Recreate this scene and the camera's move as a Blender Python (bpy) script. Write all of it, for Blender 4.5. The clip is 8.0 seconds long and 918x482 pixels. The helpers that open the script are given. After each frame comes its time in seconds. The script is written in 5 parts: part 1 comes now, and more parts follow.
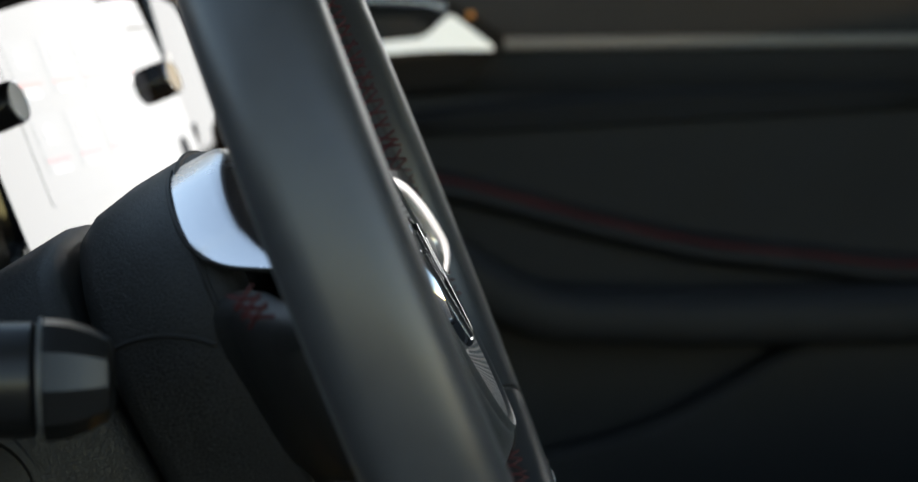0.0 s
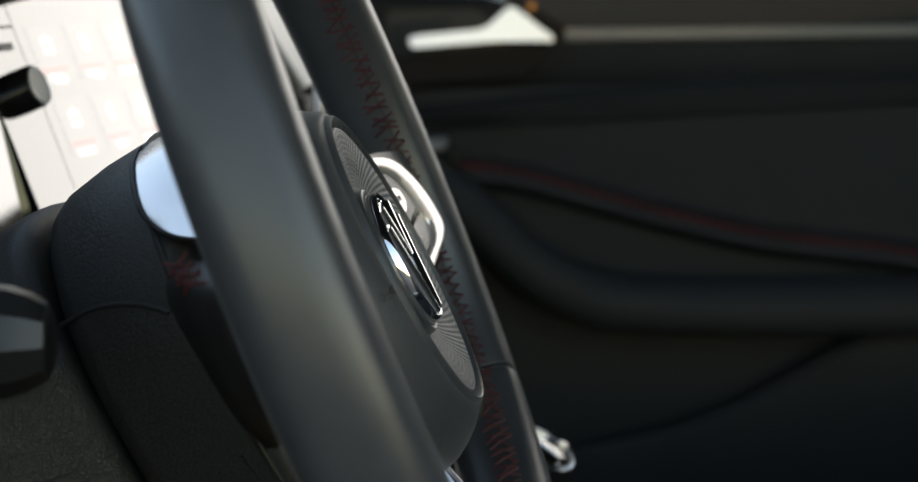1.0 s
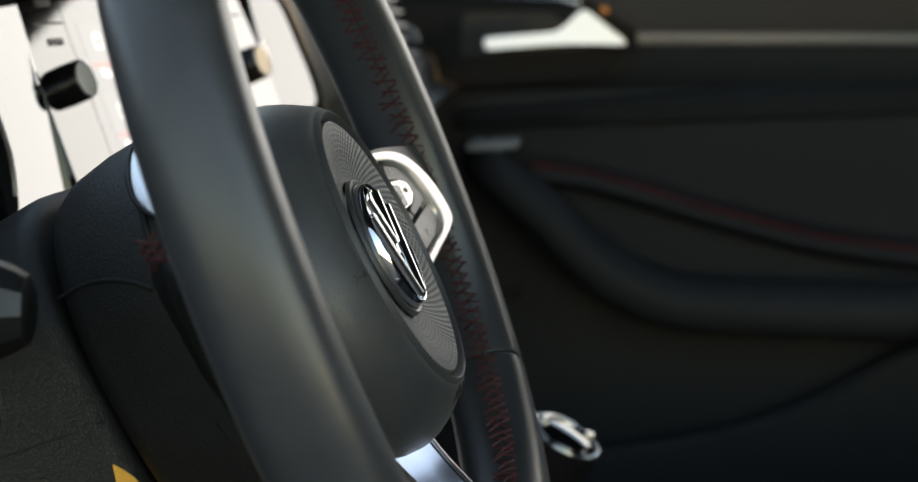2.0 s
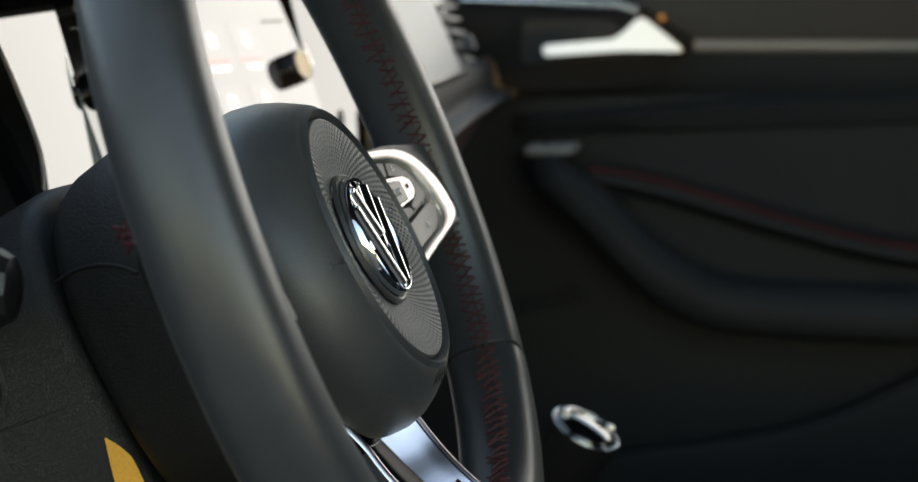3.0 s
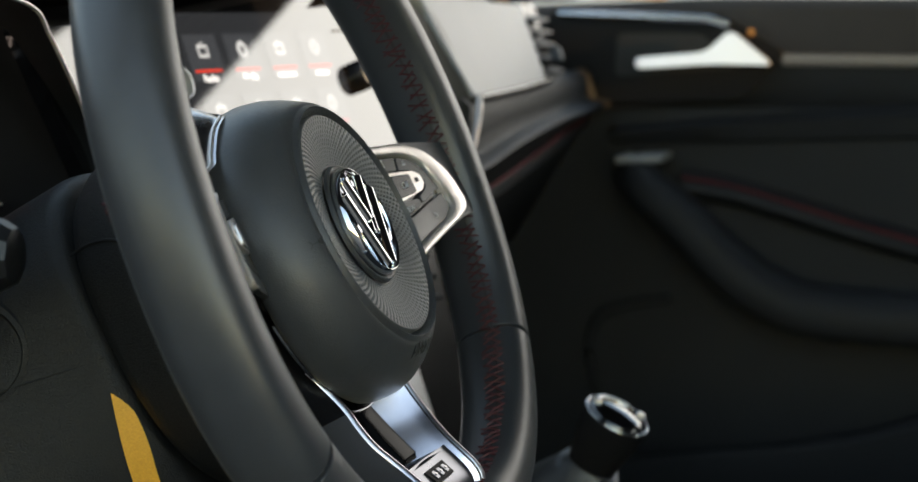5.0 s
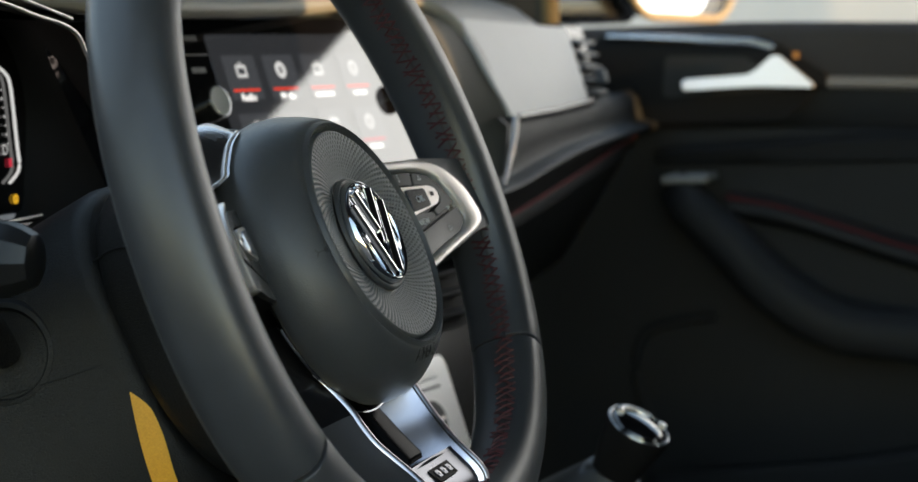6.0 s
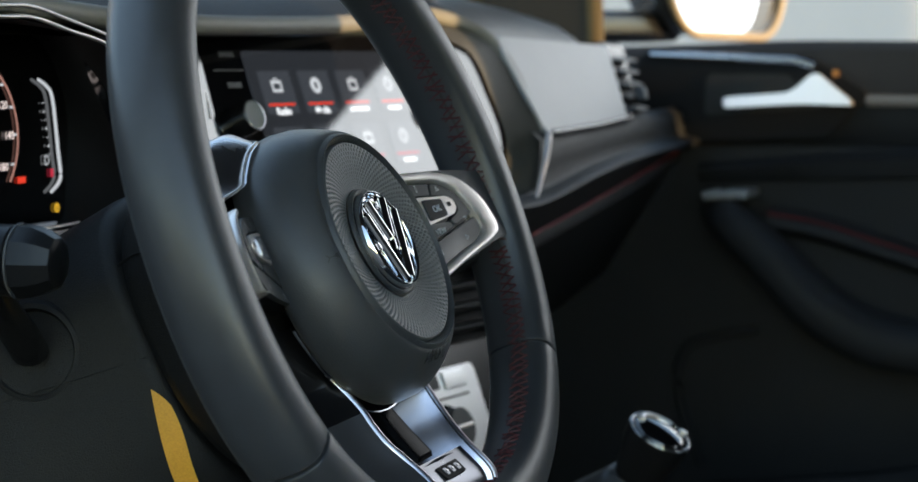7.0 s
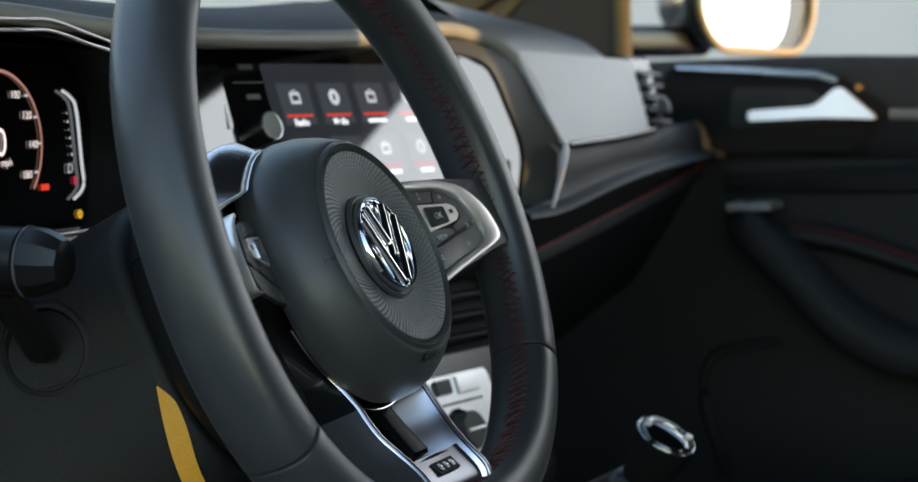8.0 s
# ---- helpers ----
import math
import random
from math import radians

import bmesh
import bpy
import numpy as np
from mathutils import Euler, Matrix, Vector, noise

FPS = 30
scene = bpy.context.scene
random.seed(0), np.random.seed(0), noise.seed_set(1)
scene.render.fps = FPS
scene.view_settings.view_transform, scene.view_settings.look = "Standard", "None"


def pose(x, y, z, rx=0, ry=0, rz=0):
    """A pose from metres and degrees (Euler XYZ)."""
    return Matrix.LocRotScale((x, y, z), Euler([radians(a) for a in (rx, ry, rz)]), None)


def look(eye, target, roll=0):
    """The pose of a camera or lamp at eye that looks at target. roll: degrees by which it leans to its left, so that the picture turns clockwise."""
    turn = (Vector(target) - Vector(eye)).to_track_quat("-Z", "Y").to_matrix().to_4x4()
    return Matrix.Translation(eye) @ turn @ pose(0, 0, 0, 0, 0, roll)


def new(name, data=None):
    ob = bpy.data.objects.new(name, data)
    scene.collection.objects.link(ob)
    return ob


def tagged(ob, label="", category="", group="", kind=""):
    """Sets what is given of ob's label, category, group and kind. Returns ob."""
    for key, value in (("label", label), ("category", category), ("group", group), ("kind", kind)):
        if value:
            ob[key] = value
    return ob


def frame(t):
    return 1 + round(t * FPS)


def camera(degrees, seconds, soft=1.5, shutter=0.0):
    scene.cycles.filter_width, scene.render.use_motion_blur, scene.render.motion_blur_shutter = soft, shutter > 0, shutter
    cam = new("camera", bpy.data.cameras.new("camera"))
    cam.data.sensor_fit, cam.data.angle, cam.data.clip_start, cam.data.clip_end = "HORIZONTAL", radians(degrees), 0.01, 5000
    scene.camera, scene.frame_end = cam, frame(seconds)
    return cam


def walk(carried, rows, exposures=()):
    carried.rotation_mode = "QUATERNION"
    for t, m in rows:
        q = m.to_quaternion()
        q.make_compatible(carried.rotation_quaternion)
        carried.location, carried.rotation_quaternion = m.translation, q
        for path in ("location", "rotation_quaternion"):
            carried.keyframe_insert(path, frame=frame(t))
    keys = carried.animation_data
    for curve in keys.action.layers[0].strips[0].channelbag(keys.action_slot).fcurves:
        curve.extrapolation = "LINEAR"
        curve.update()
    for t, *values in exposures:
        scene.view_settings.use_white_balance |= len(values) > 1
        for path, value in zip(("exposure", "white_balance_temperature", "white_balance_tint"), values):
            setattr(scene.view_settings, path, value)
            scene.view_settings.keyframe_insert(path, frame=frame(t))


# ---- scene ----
cam = camera(26.634, 8.0)
PATH = (
    (0.0, look((-0.6721, 0.0003, 1.0203), (0.3196, -0.0115, 0.8921), -3.16)),
    (0.5, look((-0.6752, -0.0263, 1.0148), (0.3165, -0.0066, 0.8874), -3.39)),
    (1.0, look((-0.6873, -0.0538, 1.0113), (0.3035, -0.0031, 0.8858), -3.29)),
    (1.5, look((-0.7062, -0.0821, 1.0103), (0.2825, 0.0019, 0.8864), -2.87)),
    (3.0, look((-0.7566, -0.1697, 1.0035), (0.2210, 0.0079, 0.8908), -2.57)),
    (3.5, look((-0.7707, -0.1942, 1.0013), (0.2031, 0.0049, 0.8908), -2.55)),
    (4.0, look((-0.7854, -0.2201, 0.9989), (0.1827, 0.0057, 0.8898), -2.40)),
    (5.5, look((-0.8326, -0.2988, 0.9936), (0.1190, -0.0060, 0.9006), -2.04)),
    (6.0, look((-0.8480, -0.3234, 0.9919), (0.0969, -0.0077, 0.9057), -1.98)),
    (6.5, look((-0.8616, -0.3457, 0.9899), (0.0762, -0.0079, 0.9086), -1.92)),
    (7.0, look((-0.8750, -0.3673, 0.9889), (0.0576, -0.0142, 0.9135), -1.76)),
    (7.5, look((-0.8880, -0.3901, 0.9872), (0.0397, -0.0232, 0.9176), -1.69)),
    (8.0, look((-0.8984, -0.4121, 0.9854), (0.0231, -0.0296, 0.9189), -1.63)),
)
EXPOSURES = (
    (0.0, 2.75, 6950, 12), (0.6, 2.76, 7000, 12), (1.0, 2.86, 7400, 13), (3.5, 2.95, 7450, 12),
    (5.5, 2.92, 7450, 12), (6.2, 2.78, 6900, 11), (6.6, 2.74, 6450, 10), (8.0, 2.74, 6450, 10),
)
walk(cam, PATH, EXPOSURES)
cam.data.dof.use_dof = True
cam.data.dof.aperture_fstop = 10.5

# the steering wheel's own frame: u to the right, v up its face, n towards the driver
WHEEL = Matrix.Translation((0, 0, 0.92)) @ Matrix.Rotation(radians(65), 4, "X")
wheel = new("steering_wheel")
wheel.matrix_world = WHEEL
tagged(wheel, "black leather flat-bottomed steering wheel with red stitching on its column", "steering wheel")
cam.data.dof.focus_object = wheel

# ---- light ----
SUN = Vector((-0.080, -0.9930, 0.0872)).normalized()
world = bpy.data.worlds.new("sky")
scene.world = world
world.use_nodes = True
wn = world.node_tree
sky = wn.nodes.new("ShaderNodeTexSky")
sky.sky_type = "NISHITA"
sky.sun_disc = False
sky.air_density = 0.7
sky.ozone_density = 0.4
sky.dust_density = 0.06
sky.sun_elevation = math.asin(SUN.z)
sky.sun_rotation = math.atan2(SUN.x, SUN.y)
bg = wn.nodes["Background"]
bg.inputs[1].default_value = 0.15
wn.links.new(sky.outputs[0], bg.inputs[0])
sun_data = bpy.data.lights.new("sun", "SUN")
sun_data.energy = 1.0
sun_data.angle = radians(0.5)
sun_data.color = (1.0, 0.68, 0.34)
sun = new("sun", sun_data)
sun.matrix_world = look((0, 0, 8), Vector((0, 0, 8)) - SUN)

# ---- materials ----


def material(name, base, rough=0.5, metal=0.0, noise_scale=0.0, bump=0.0, vary=0.0, spec=0.5, coat=0.0, emit=None, emit_strength=0.0, grain=0.0, grain_scale=900.0, sheen=0.0):
    """A plain surface: colour and roughness that vary at a coarse and a fine scale, and a fine relief."""
    m = bpy.data.materials.new(name)
    m.use_nodes = True
    nt = m.node_tree
    b = nt.nodes["Principled BSDF"]
    b.inputs["Base Color"].default_value = (*base, 1)
    b.inputs["Roughness"].default_value = rough
    b.inputs["Metallic"].default_value = metal
    b.inputs["Specular IOR Level"].default_value = spec
    b.inputs["Coat Weight"].default_value = coat
    b.inputs["Coat Roughness"].default_value = 0.03
    if emit:
        b.inputs["Emission Color"].default_value = (*emit, 1)
        b.inputs["Emission Strength"].default_value = emit_strength
    b.inputs["Sheen Weight"].default_value = sheen
    b.inputs["Sheen Roughness"].default_value = 0.4
    co = nt.nodes.new("ShaderNodeTexCoord")
    if vary:
        n1 = nt.nodes.new("ShaderNodeTexNoise")
        n1.inputs["Scale"].default_value = noise_scale or 30.0
        n1.inputs["Detail"].default_value = 8
        n1.inputs["Roughness"].default_value = 0.65
        nt.links.new(co.outputs["Object"], n1.inputs["Vector"])
        mix = nt.nodes.new("ShaderNodeMix")
        mix.data_type = "RGBA"
        mix.inputs["A"].default_value = (*[c * (1 - vary) for c in base], 1)
        mix.inputs["B"].default_value = (*[min(1, c * (1 + vary)) for c in base], 1)
        nt.links.new(n1.outputs["Fac"], mix.inputs["Factor"])
        nt.links.new(mix.outputs["Result"], b.inputs["Base Color"])
        mr = nt.nodes.new("ShaderNodeMapRange")
        mr.inputs["From Min"].default_value, mr.inputs["From Max"].default_value = 0.3, 0.7
        mr.inputs["To Min"].default_value, mr.inputs["To Max"].default_value = max(0.02, rough - 0.12 * vary), min(1, rough + 0.12 * vary)
        nt.links.new(n1.outputs["Fac"], mr.inputs["Value"])
        nt.links.new(mr.outputs["Result"], b.inputs["Roughness"])
    if grain:
        v = nt.nodes.new("ShaderNodeTexVoronoi")
        v.feature = "DISTANCE_TO_EDGE"
        v.inputs["Scale"].default_value = grain_scale
        n2 = nt.nodes.new("ShaderNodeTexNoise")
        n2.inputs["Scale"].default_value = grain_scale * 0.6
        n2.inputs["Detail"].default_value = 3
        nt.links.new(co.outputs["Object"], v.inputs["Vector"])
        nt.links.new(co.outputs["Object"], n2.inputs["Vector"])
        ad = nt.nodes.new("ShaderNodeMath")
        ad.operation = "ADD"
        mm = nt.nodes.new("ShaderNodeMath")
        mm.operation = "MINIMUM"
        mm.inputs[1].default_value = 0.12
        nt.links.new(v.outputs["Distance"], mm.inputs[0])
        nt.links.new(mm.outputs[0], ad.inputs[0])
        sc = nt.nodes.new("ShaderNodeMath")
        sc.operation = "MULTIPLY"
        sc.inputs[1].default_value = 0.15
        nt.links.new(n2.outputs["Fac"], sc.inputs[0])
        nt.links.new(sc.outputs[0], ad.inputs[1])
        bp = nt.nodes.new("ShaderNodeBump")
        bp.inputs["Strength"].default_value = grain
        bp.inputs["Distance"].default_value = 0.0012
        nt.links.new(ad.outputs[0], bp.inputs["Height"])
        nt.links.new(bp.outputs["Normal"], b.inputs["Normal"])
    elif bump:
        n3 = nt.nodes.new("ShaderNodeTexNoise")
        n3.inputs["Scale"].default_value = grain_scale
        n3.inputs["Detail"].default_value = 4
        nt.links.new(co.outputs["Object"], n3.inputs["Vector"])
        bp = nt.nodes.new("ShaderNodeBump")
        bp.inputs["Strength"].default_value = bump
        bp.inputs["Distance"].default_value = 0.001
        nt.links.new(n3.outputs["Fac"], bp.inputs["Height"])
        nt.links.new(bp.outputs["Normal"], b.inputs["Normal"])
    return m


LEATHER = material("smooth_black_leather", (0.031, 0.034, 0.040), 0.36, vary=0.25, noise_scale=60, grain=0.10, grain_scale=1100, sheen=0.10)
PERF = material("rim_back_leather", (0.022, 0.022, 0.023), 0.55, vary=0.2, noise_scale=60, grain=0.2, grain_scale=1300)
GRAIN = material("grained_black_plastic", (0.010, 0.0105, 0.011), 0.50, spec=0.38, vary=0.2, noise_scale=40, grain=0.85, grain_scale=750)
PADSKIN = material("fine_grained_pad_skin", (0.043, 0.0455, 0.050), 0.35, vary=0.2, noise_scale=50, grain=0.36, grain_scale=850, sheen=0.10)
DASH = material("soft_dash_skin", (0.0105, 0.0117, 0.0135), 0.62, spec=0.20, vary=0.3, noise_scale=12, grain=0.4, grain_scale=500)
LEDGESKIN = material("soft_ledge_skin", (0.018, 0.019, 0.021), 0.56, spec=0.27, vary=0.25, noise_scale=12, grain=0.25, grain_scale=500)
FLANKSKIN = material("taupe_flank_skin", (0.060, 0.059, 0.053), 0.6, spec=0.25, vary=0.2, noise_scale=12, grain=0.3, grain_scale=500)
CORNERM = material("dark_corner_cloth", (0.022, 0.018, 0.014), 0.85, vary=0.2, noise_scale=40, bump=0.2, grain_scale=900)
STRIPM = material("dim_satin_strip", (0.17, 0.165, 0.165), 0.42, metal=0.3, vary=0.1, noise_scale=14)
DOORSKIN = material("door_skin", (0.025, 0.026, 0.029), 0.60, spec=0.25, vary=0.3, noise_scale=9, grain=0.4, grain_scale=450)
DARKSATIN = material("dark_satin_metal", (0.100, 0.100, 0.110), 0.26, metal=0.7, vary=0.1, noise_scale=25)
FLANKM = material("gloss_black_flank", (0.006, 0.006, 0.007), 0.16, spec=0.45, vary=0.15, noise_scale=25)
PLATEM = material("grey_satin_plate", (0.19, 0.195, 0.225), 0.28, metal=1.0, vary=0.1, noise_scale=30)
ARMM = material("pale_satin_arm", (0.60, 0.57, 0.62), 0.24, metal=1.0, vary=0.06, noise_scale=30)
RIDGEM = material("bright_satin_ridge", (0.55, 0.53, 0.58), 0.30, metal=1.0, vary=0.06, noise_scale=25)
CLIMM = material("pale_climate_face", (0.92, 0.93, 0.94), 0.34, metal=0.85, vary=0.06, noise_scale=30)
LEVERM = material("pale_silver_lever", (0.98, 0.90, 0.91), 0.36, metal=0.80, vary=0.05, noise_scale=30)
# Sunlight's gold on the pillar cloth is painted into its base colour.
PILLARGOLD = material("sun_gold_pillar_cloth", (0.085, 0.062, 0.028), 0.9, vary=0.15, noise_scale=40, bump=0.2, grain_scale=900)
RECESS = material("dark_recess", (0.008, 0.008, 0.009), 0.6, spec=0.15, vary=0.2, noise_scale=30)
GLOSS = material("piano_black", (0.004, 0.004, 0.005), 0.04, vary=0.3, noise_scale=5, spec=1.0, coat=1.0)
SOFTGLOSS = material("semi_gloss_black", (0.010, 0.010, 0.011), 0.22, vary=0.2, noise_scale=30)
SILVER = material("satin_silver", (0.56, 0.58, 0.62), 0.26, metal=1.0, vary=0.08, noise_scale=25)
BRIGHT = material("bright_silver", (0.88, 0.82, 0.79), 0.30, metal=0.75, vary=0.06, noise_scale=25)
CHROME = material("chrome", (0.83, 0.84, 0.86), 0.05, metal=1.0, vary=0.05, noise_scale=15)
KEY = material("key_rubber", (0.034, 0.036, 0.038), 0.36, spec=0.45, vary=0.2, noise_scale=80, bump=0.05)
LEGEND = material("key_legend", (0.55, 0.57, 0.60), 0.6, vary=0.1)
DARKMARK = material("dark_print", (0.006, 0.006, 0.006), 0.6, vary=0.1)
# Paler than the dash skin: sky sheen is painted into the base colour.
PADSHEEN = material("dash_top_sky_sheen", (0.10, 0.102, 0.105), 0.36, spec=0.6, vary=0.25, noise_scale=14, grain=0.3, grain_scale=500)
SHOULDER = material("satin_shoulder_metal", (0.70, 0.68, 0.70), 0.27, metal=1.0, vary=0.06, noise_scale=25)
TONGUE = material("black_tongue_plastic", (0.003, 0.003, 0.0035), 0.25, spec=0.02, vary=0.2, noise_scale=30)
STITCH = material("red_thread", (0.060, 0.007, 0.010), 0.7, vary=0.3, noise_scale=400)
REDLINE = material("red_seam_piping", (0.16, 0.012, 0.016), 0.7, vary=0.3, noise_scale=60)
DECOR = material("brushed_grey_decor", (0.31, 0.32, 0.33), 0.45, metal=0.10, vary=0.12, noise_scale=14, bump=0.03, grain_scale=1500)
FABRIC = material("seat_cloth", (0.020, 0.020, 0.021), 0.9, vary=0.35, noise_scale=60, bump=0.4, grain_scale=1400)
CARPET = material("carpet", (0.012, 0.012, 0.012), 0.95, vary=0.4, noise_scale=80, bump=0.5, grain_scale=700)
BANDMAT = material("soft_grey_edge", (0.20, 0.192, 0.168), 0.5, vary=0.15, noise_scale=20, bump=0.1, grain_scale=900)
LINER = material("headliner_cloth", (0.05, 0.05, 0.052), 0.95, vary=0.1, noise_scale=50, bump=0.2, grain_scale=900)
PAINT = material("body_paint", (0.035, 0.036, 0.038), 0.25, vary=0.1, noise_scale=8, coat=1.0)
PAVING = material("dark_paving", (0.038, 0.040, 0.045), 0.9, vary=0.35, noise_scale=2.5, bump=0.5, grain_scale=90)
MIRROR = material("mirror_glass", (0.92, 0.92, 0.92), 0.01, metal=1.0)
STALKM = material("dark_stalk_plastic", (0.007, 0.0075, 0.0085), 0.32, spec=0.32, vary=0.15, noise_scale=60, bump=0.05)
KNOBFACE = material("grey_satin_knob_face", (0.20, 0.22, 0.225), 0.45, vary=0.1, noise_scale=60)
GREYRUB = material("grey_rubber", (0.06, 0.063, 0.067), 0.45, vary=0.15, noise_scale=60, bump=0.1)
LAMPW = material("white_display_light", (0.02, 0.02, 0.02), 0.04, coat=1.0, emit=(0.80, 0.84, 0.88), emit_strength=0.12)
LAMPC = material("bright_caption_light", (0.02, 0.02, 0.02), 0.04, coat=1.0, emit=(0.82, 0.84, 0.86), emit_strength=0.24)
LAMPP = material("pale_pink_display_light", (0.02, 0.02, 0.02), 0.04, coat=1.0, emit=(0.85, 0.72, 0.68), emit_strength=0.24)
LAMPR = material("red_display_light", (0.02, 0.0, 0.0), 0.04, coat=1.0, emit=(0.9, 0.06, 0.03), emit_strength=0.15)
LAMPD = material("deep_red_display_light", (0.02, 0.0, 0.0), 0.04, coat=1.0, emit=(0.35, 0.02, 0.04), emit_strength=0.25)
LAMPY = material("amber_display_light", (0.02, 0.01, 0.0), 0.04, coat=1.0, emit=(0.7, 0.40, 0.03), emit_strength=0.21)
SCREENGLASS = material("lit_screen_glass", (0.004, 0.004, 0.005), 0.04, coat=1.0, spec=0.9, emit=(0.03, 0.034, 0.04), emit_strength=0.13)
TILE = material("display_tile", (0.004, 0.004, 0.005), 0.04, coat=1.0, spec=0.9, emit=(0.03, 0.034, 0.04), emit_strength=0.26)
DIALRIM = material("dial_ring_light", (0.02, 0.01, 0.01), 0.04, coat=1.0, emit=(0.30, 0.15, 0.12), emit_strength=0.24)


DIMPLE = material("dimpled_disc_skin", (0.088, 0.093, 0.097), 0.44, vary=0.15, noise_scale=60)

# ---- building helpers ----


def part(name, bm, mat, parent=None, label="", smooth=40, m=None):
    """Link a bmesh as one mesh object under a thing or a part."""
    bmesh.ops.recalc_face_normals(bm, faces=bm.faces)
    me = bpy.data.meshes.new(name)
    bm.to_mesh(me)
    bm.free()
    me.materials.append(mat)
    if smooth:
        me.shade_smooth()
        me.set_sharp_from_angle(angle=radians(smooth))
    ob = new(name, me)
    if smooth and len(me.polygons) < 4000:
        wm = ob.modifiers.new("even_normals", "WEIGHTED_NORMAL")
        wm.keep_sharp = True
    if parent:
        ob.parent = parent
    if m is not None:
        ob.matrix_local = m
    if label:
        tagged(ob, label)
    return ob


def thing(name, label, category, m=None, group="", kind=""):
    ob = new(name)
    if m is not None:
        ob.matrix_world = m
    return tagged(ob, label, category, group, kind)


def rings(loops, closed=True, cap=True, wrap=False):
    """A skin over rows of points; closed: each row is a loop; wrap: the last row meets the first."""
    bm = bmesh.new()
    vs = [[bm.verts.new(p) for p in row] for row in loops]
    n = len(vs[0])
    pairs = list(zip(vs, vs[1:])) + ([(vs[-1], vs[0])] if wrap else [])
    for a, b in pairs:
        for i in range(n if closed else n - 1):
            j = (i + 1) % n
            bm.faces.new((a[i], a[j], b[j], b[i]))
    if cap and closed and not wrap:
        bm.faces.new(vs[0][::-1])
        bm.faces.new(vs[-1])
    return bm


def block(sx, sy, sz, bev=0.002, seg=2, at=(0, 0, 0), m=None):
    bm = bmesh.new()
    bmesh.ops.create_cube(bm, size=1)
    bmesh.ops.scale(bm, vec=(sx, sy, sz), verts=bm.verts)
    if bev:
        bmesh.ops.bevel(bm, geom=bm.edges[:], offset=bev, segments=seg, profile=0.5, affect="EDGES")
    if m is not None:
        bmesh.ops.transform(bm, matrix=m, verts=bm.verts)
    bmesh.ops.translate(bm, vec=at, verts=bm.verts)
    return bm


def prism(outline, z0, z1, bev=0.0, seg=2, shape=None):
    """An outline in the plane, given depth from z0 to z1; shape lays its points elsewhere."""
    bm = bmesh.new()
    lo = [bm.verts.new((x, y, z0)) for x, y in outline]
    hi = [bm.verts.new((x, y, z1)) for x, y in outline]
    bm.faces.new(lo[::-1])
    top = bm.faces.new(hi)
    n = len(lo)
    for i in range(n):
        j = (i + 1) % n
        bm.faces.new((lo[i], lo[j], hi[j], hi[i]))
    if bev:
        bmesh.ops.bevel(bm, geom=[e for e in top.edges], offset=bev, segments=seg, profile=0.5, affect="EDGES")
    if shape:
        for v in bm.verts:
            v.co = shape(v.co)
    return bm


def rounded(points, r, seg=5):
    """Round the corners of an outline."""
    out = []
    n = len(points)
    rs = r if isinstance(r, (list, tuple)) else [r] * n
    for i in range(n):
        a, p, c = Vector(points[i - 1]), Vector(points[i]), Vector(points[(i + 1) % n])
        d1, d2 = (a - p), (c - p)
        k = min(rs[i], d1.length * 0.48, d2.length * 0.48)
        s, e = p + d1.normalized() * k, p + d2.normalized() * k
        for j in range(seg + 1):
            t = j / seg
            q = s * (1 - t) ** 2 + p * 2 * t * (1 - t) + e * t * t
            out.append((q.x, q.y))
    return out


def tube(points, r, n=10, closed=False, flat=1.0, cap=True):
    """A round bar along points; r: one radius, or one for each point."""
    pts = [Vector(p) for p in points]
    rows = []
    up = Vector((0, 0, 1))
    for i, p in enumerate(pts):
        a = pts[i - 1] if (i > 0 or closed) else p
        b = pts[(i + 1) % len(pts)] if (i < len(pts) - 1 or closed) else p
        t = (b - a).normalized()
        s = t.cross(up)
        if s.length < 1e-3:
            s = t.cross(Vector((0, 1, 0)))
        s.normalize()
        w = s.cross(t)
        rad = r[i] if isinstance(r, (list, tuple)) else r
        rows.append([p + s * rad * math.cos(k * 2 * math.pi / n) + w * rad * flat * math.sin(k * 2 * math.pi / n) for k in range(n)])
    return rings(rows, wrap=closed, cap=cap)


def curve_points(points, n):
    """A smooth line through a few points (Catmull-Rom)."""
    p = [Vector(q) for q in points]
    p = [2 * p[0] - p[1]] + p + [2 * p[-1] - p[-2]]
    out = []
    segs = len(p) - 3
    for k in range(n):
        s = k / (n - 1) * segs
        i = min(int(s), segs - 1)
        t = s - i
        a, b, c, d = p[i:i + 4]
        out.append(0.5 * ((2 * b) + (c - a) * t + (2 * a - 5 * b + 4 * c - d) * t * t + (3 * b - a - 3 * c + d) * t ** 3))
    return out


def turned(profile, n=48, a0=0.0, a1=2 * math.pi):
    """A body turned round the z axis from (radius, z) pairs."""
    full = abs(a1 - a0 - 2 * math.pi) < 1e-6
    k = n if full else n + 1
    rows = [[(r * math.cos(a0 + (a1 - a0) * i / n), r * math.sin(a0 + (a1 - a0) * i / n), z) for i in range(k)] for r, z in profile]
    return rings(rows, closed=full, cap=full)


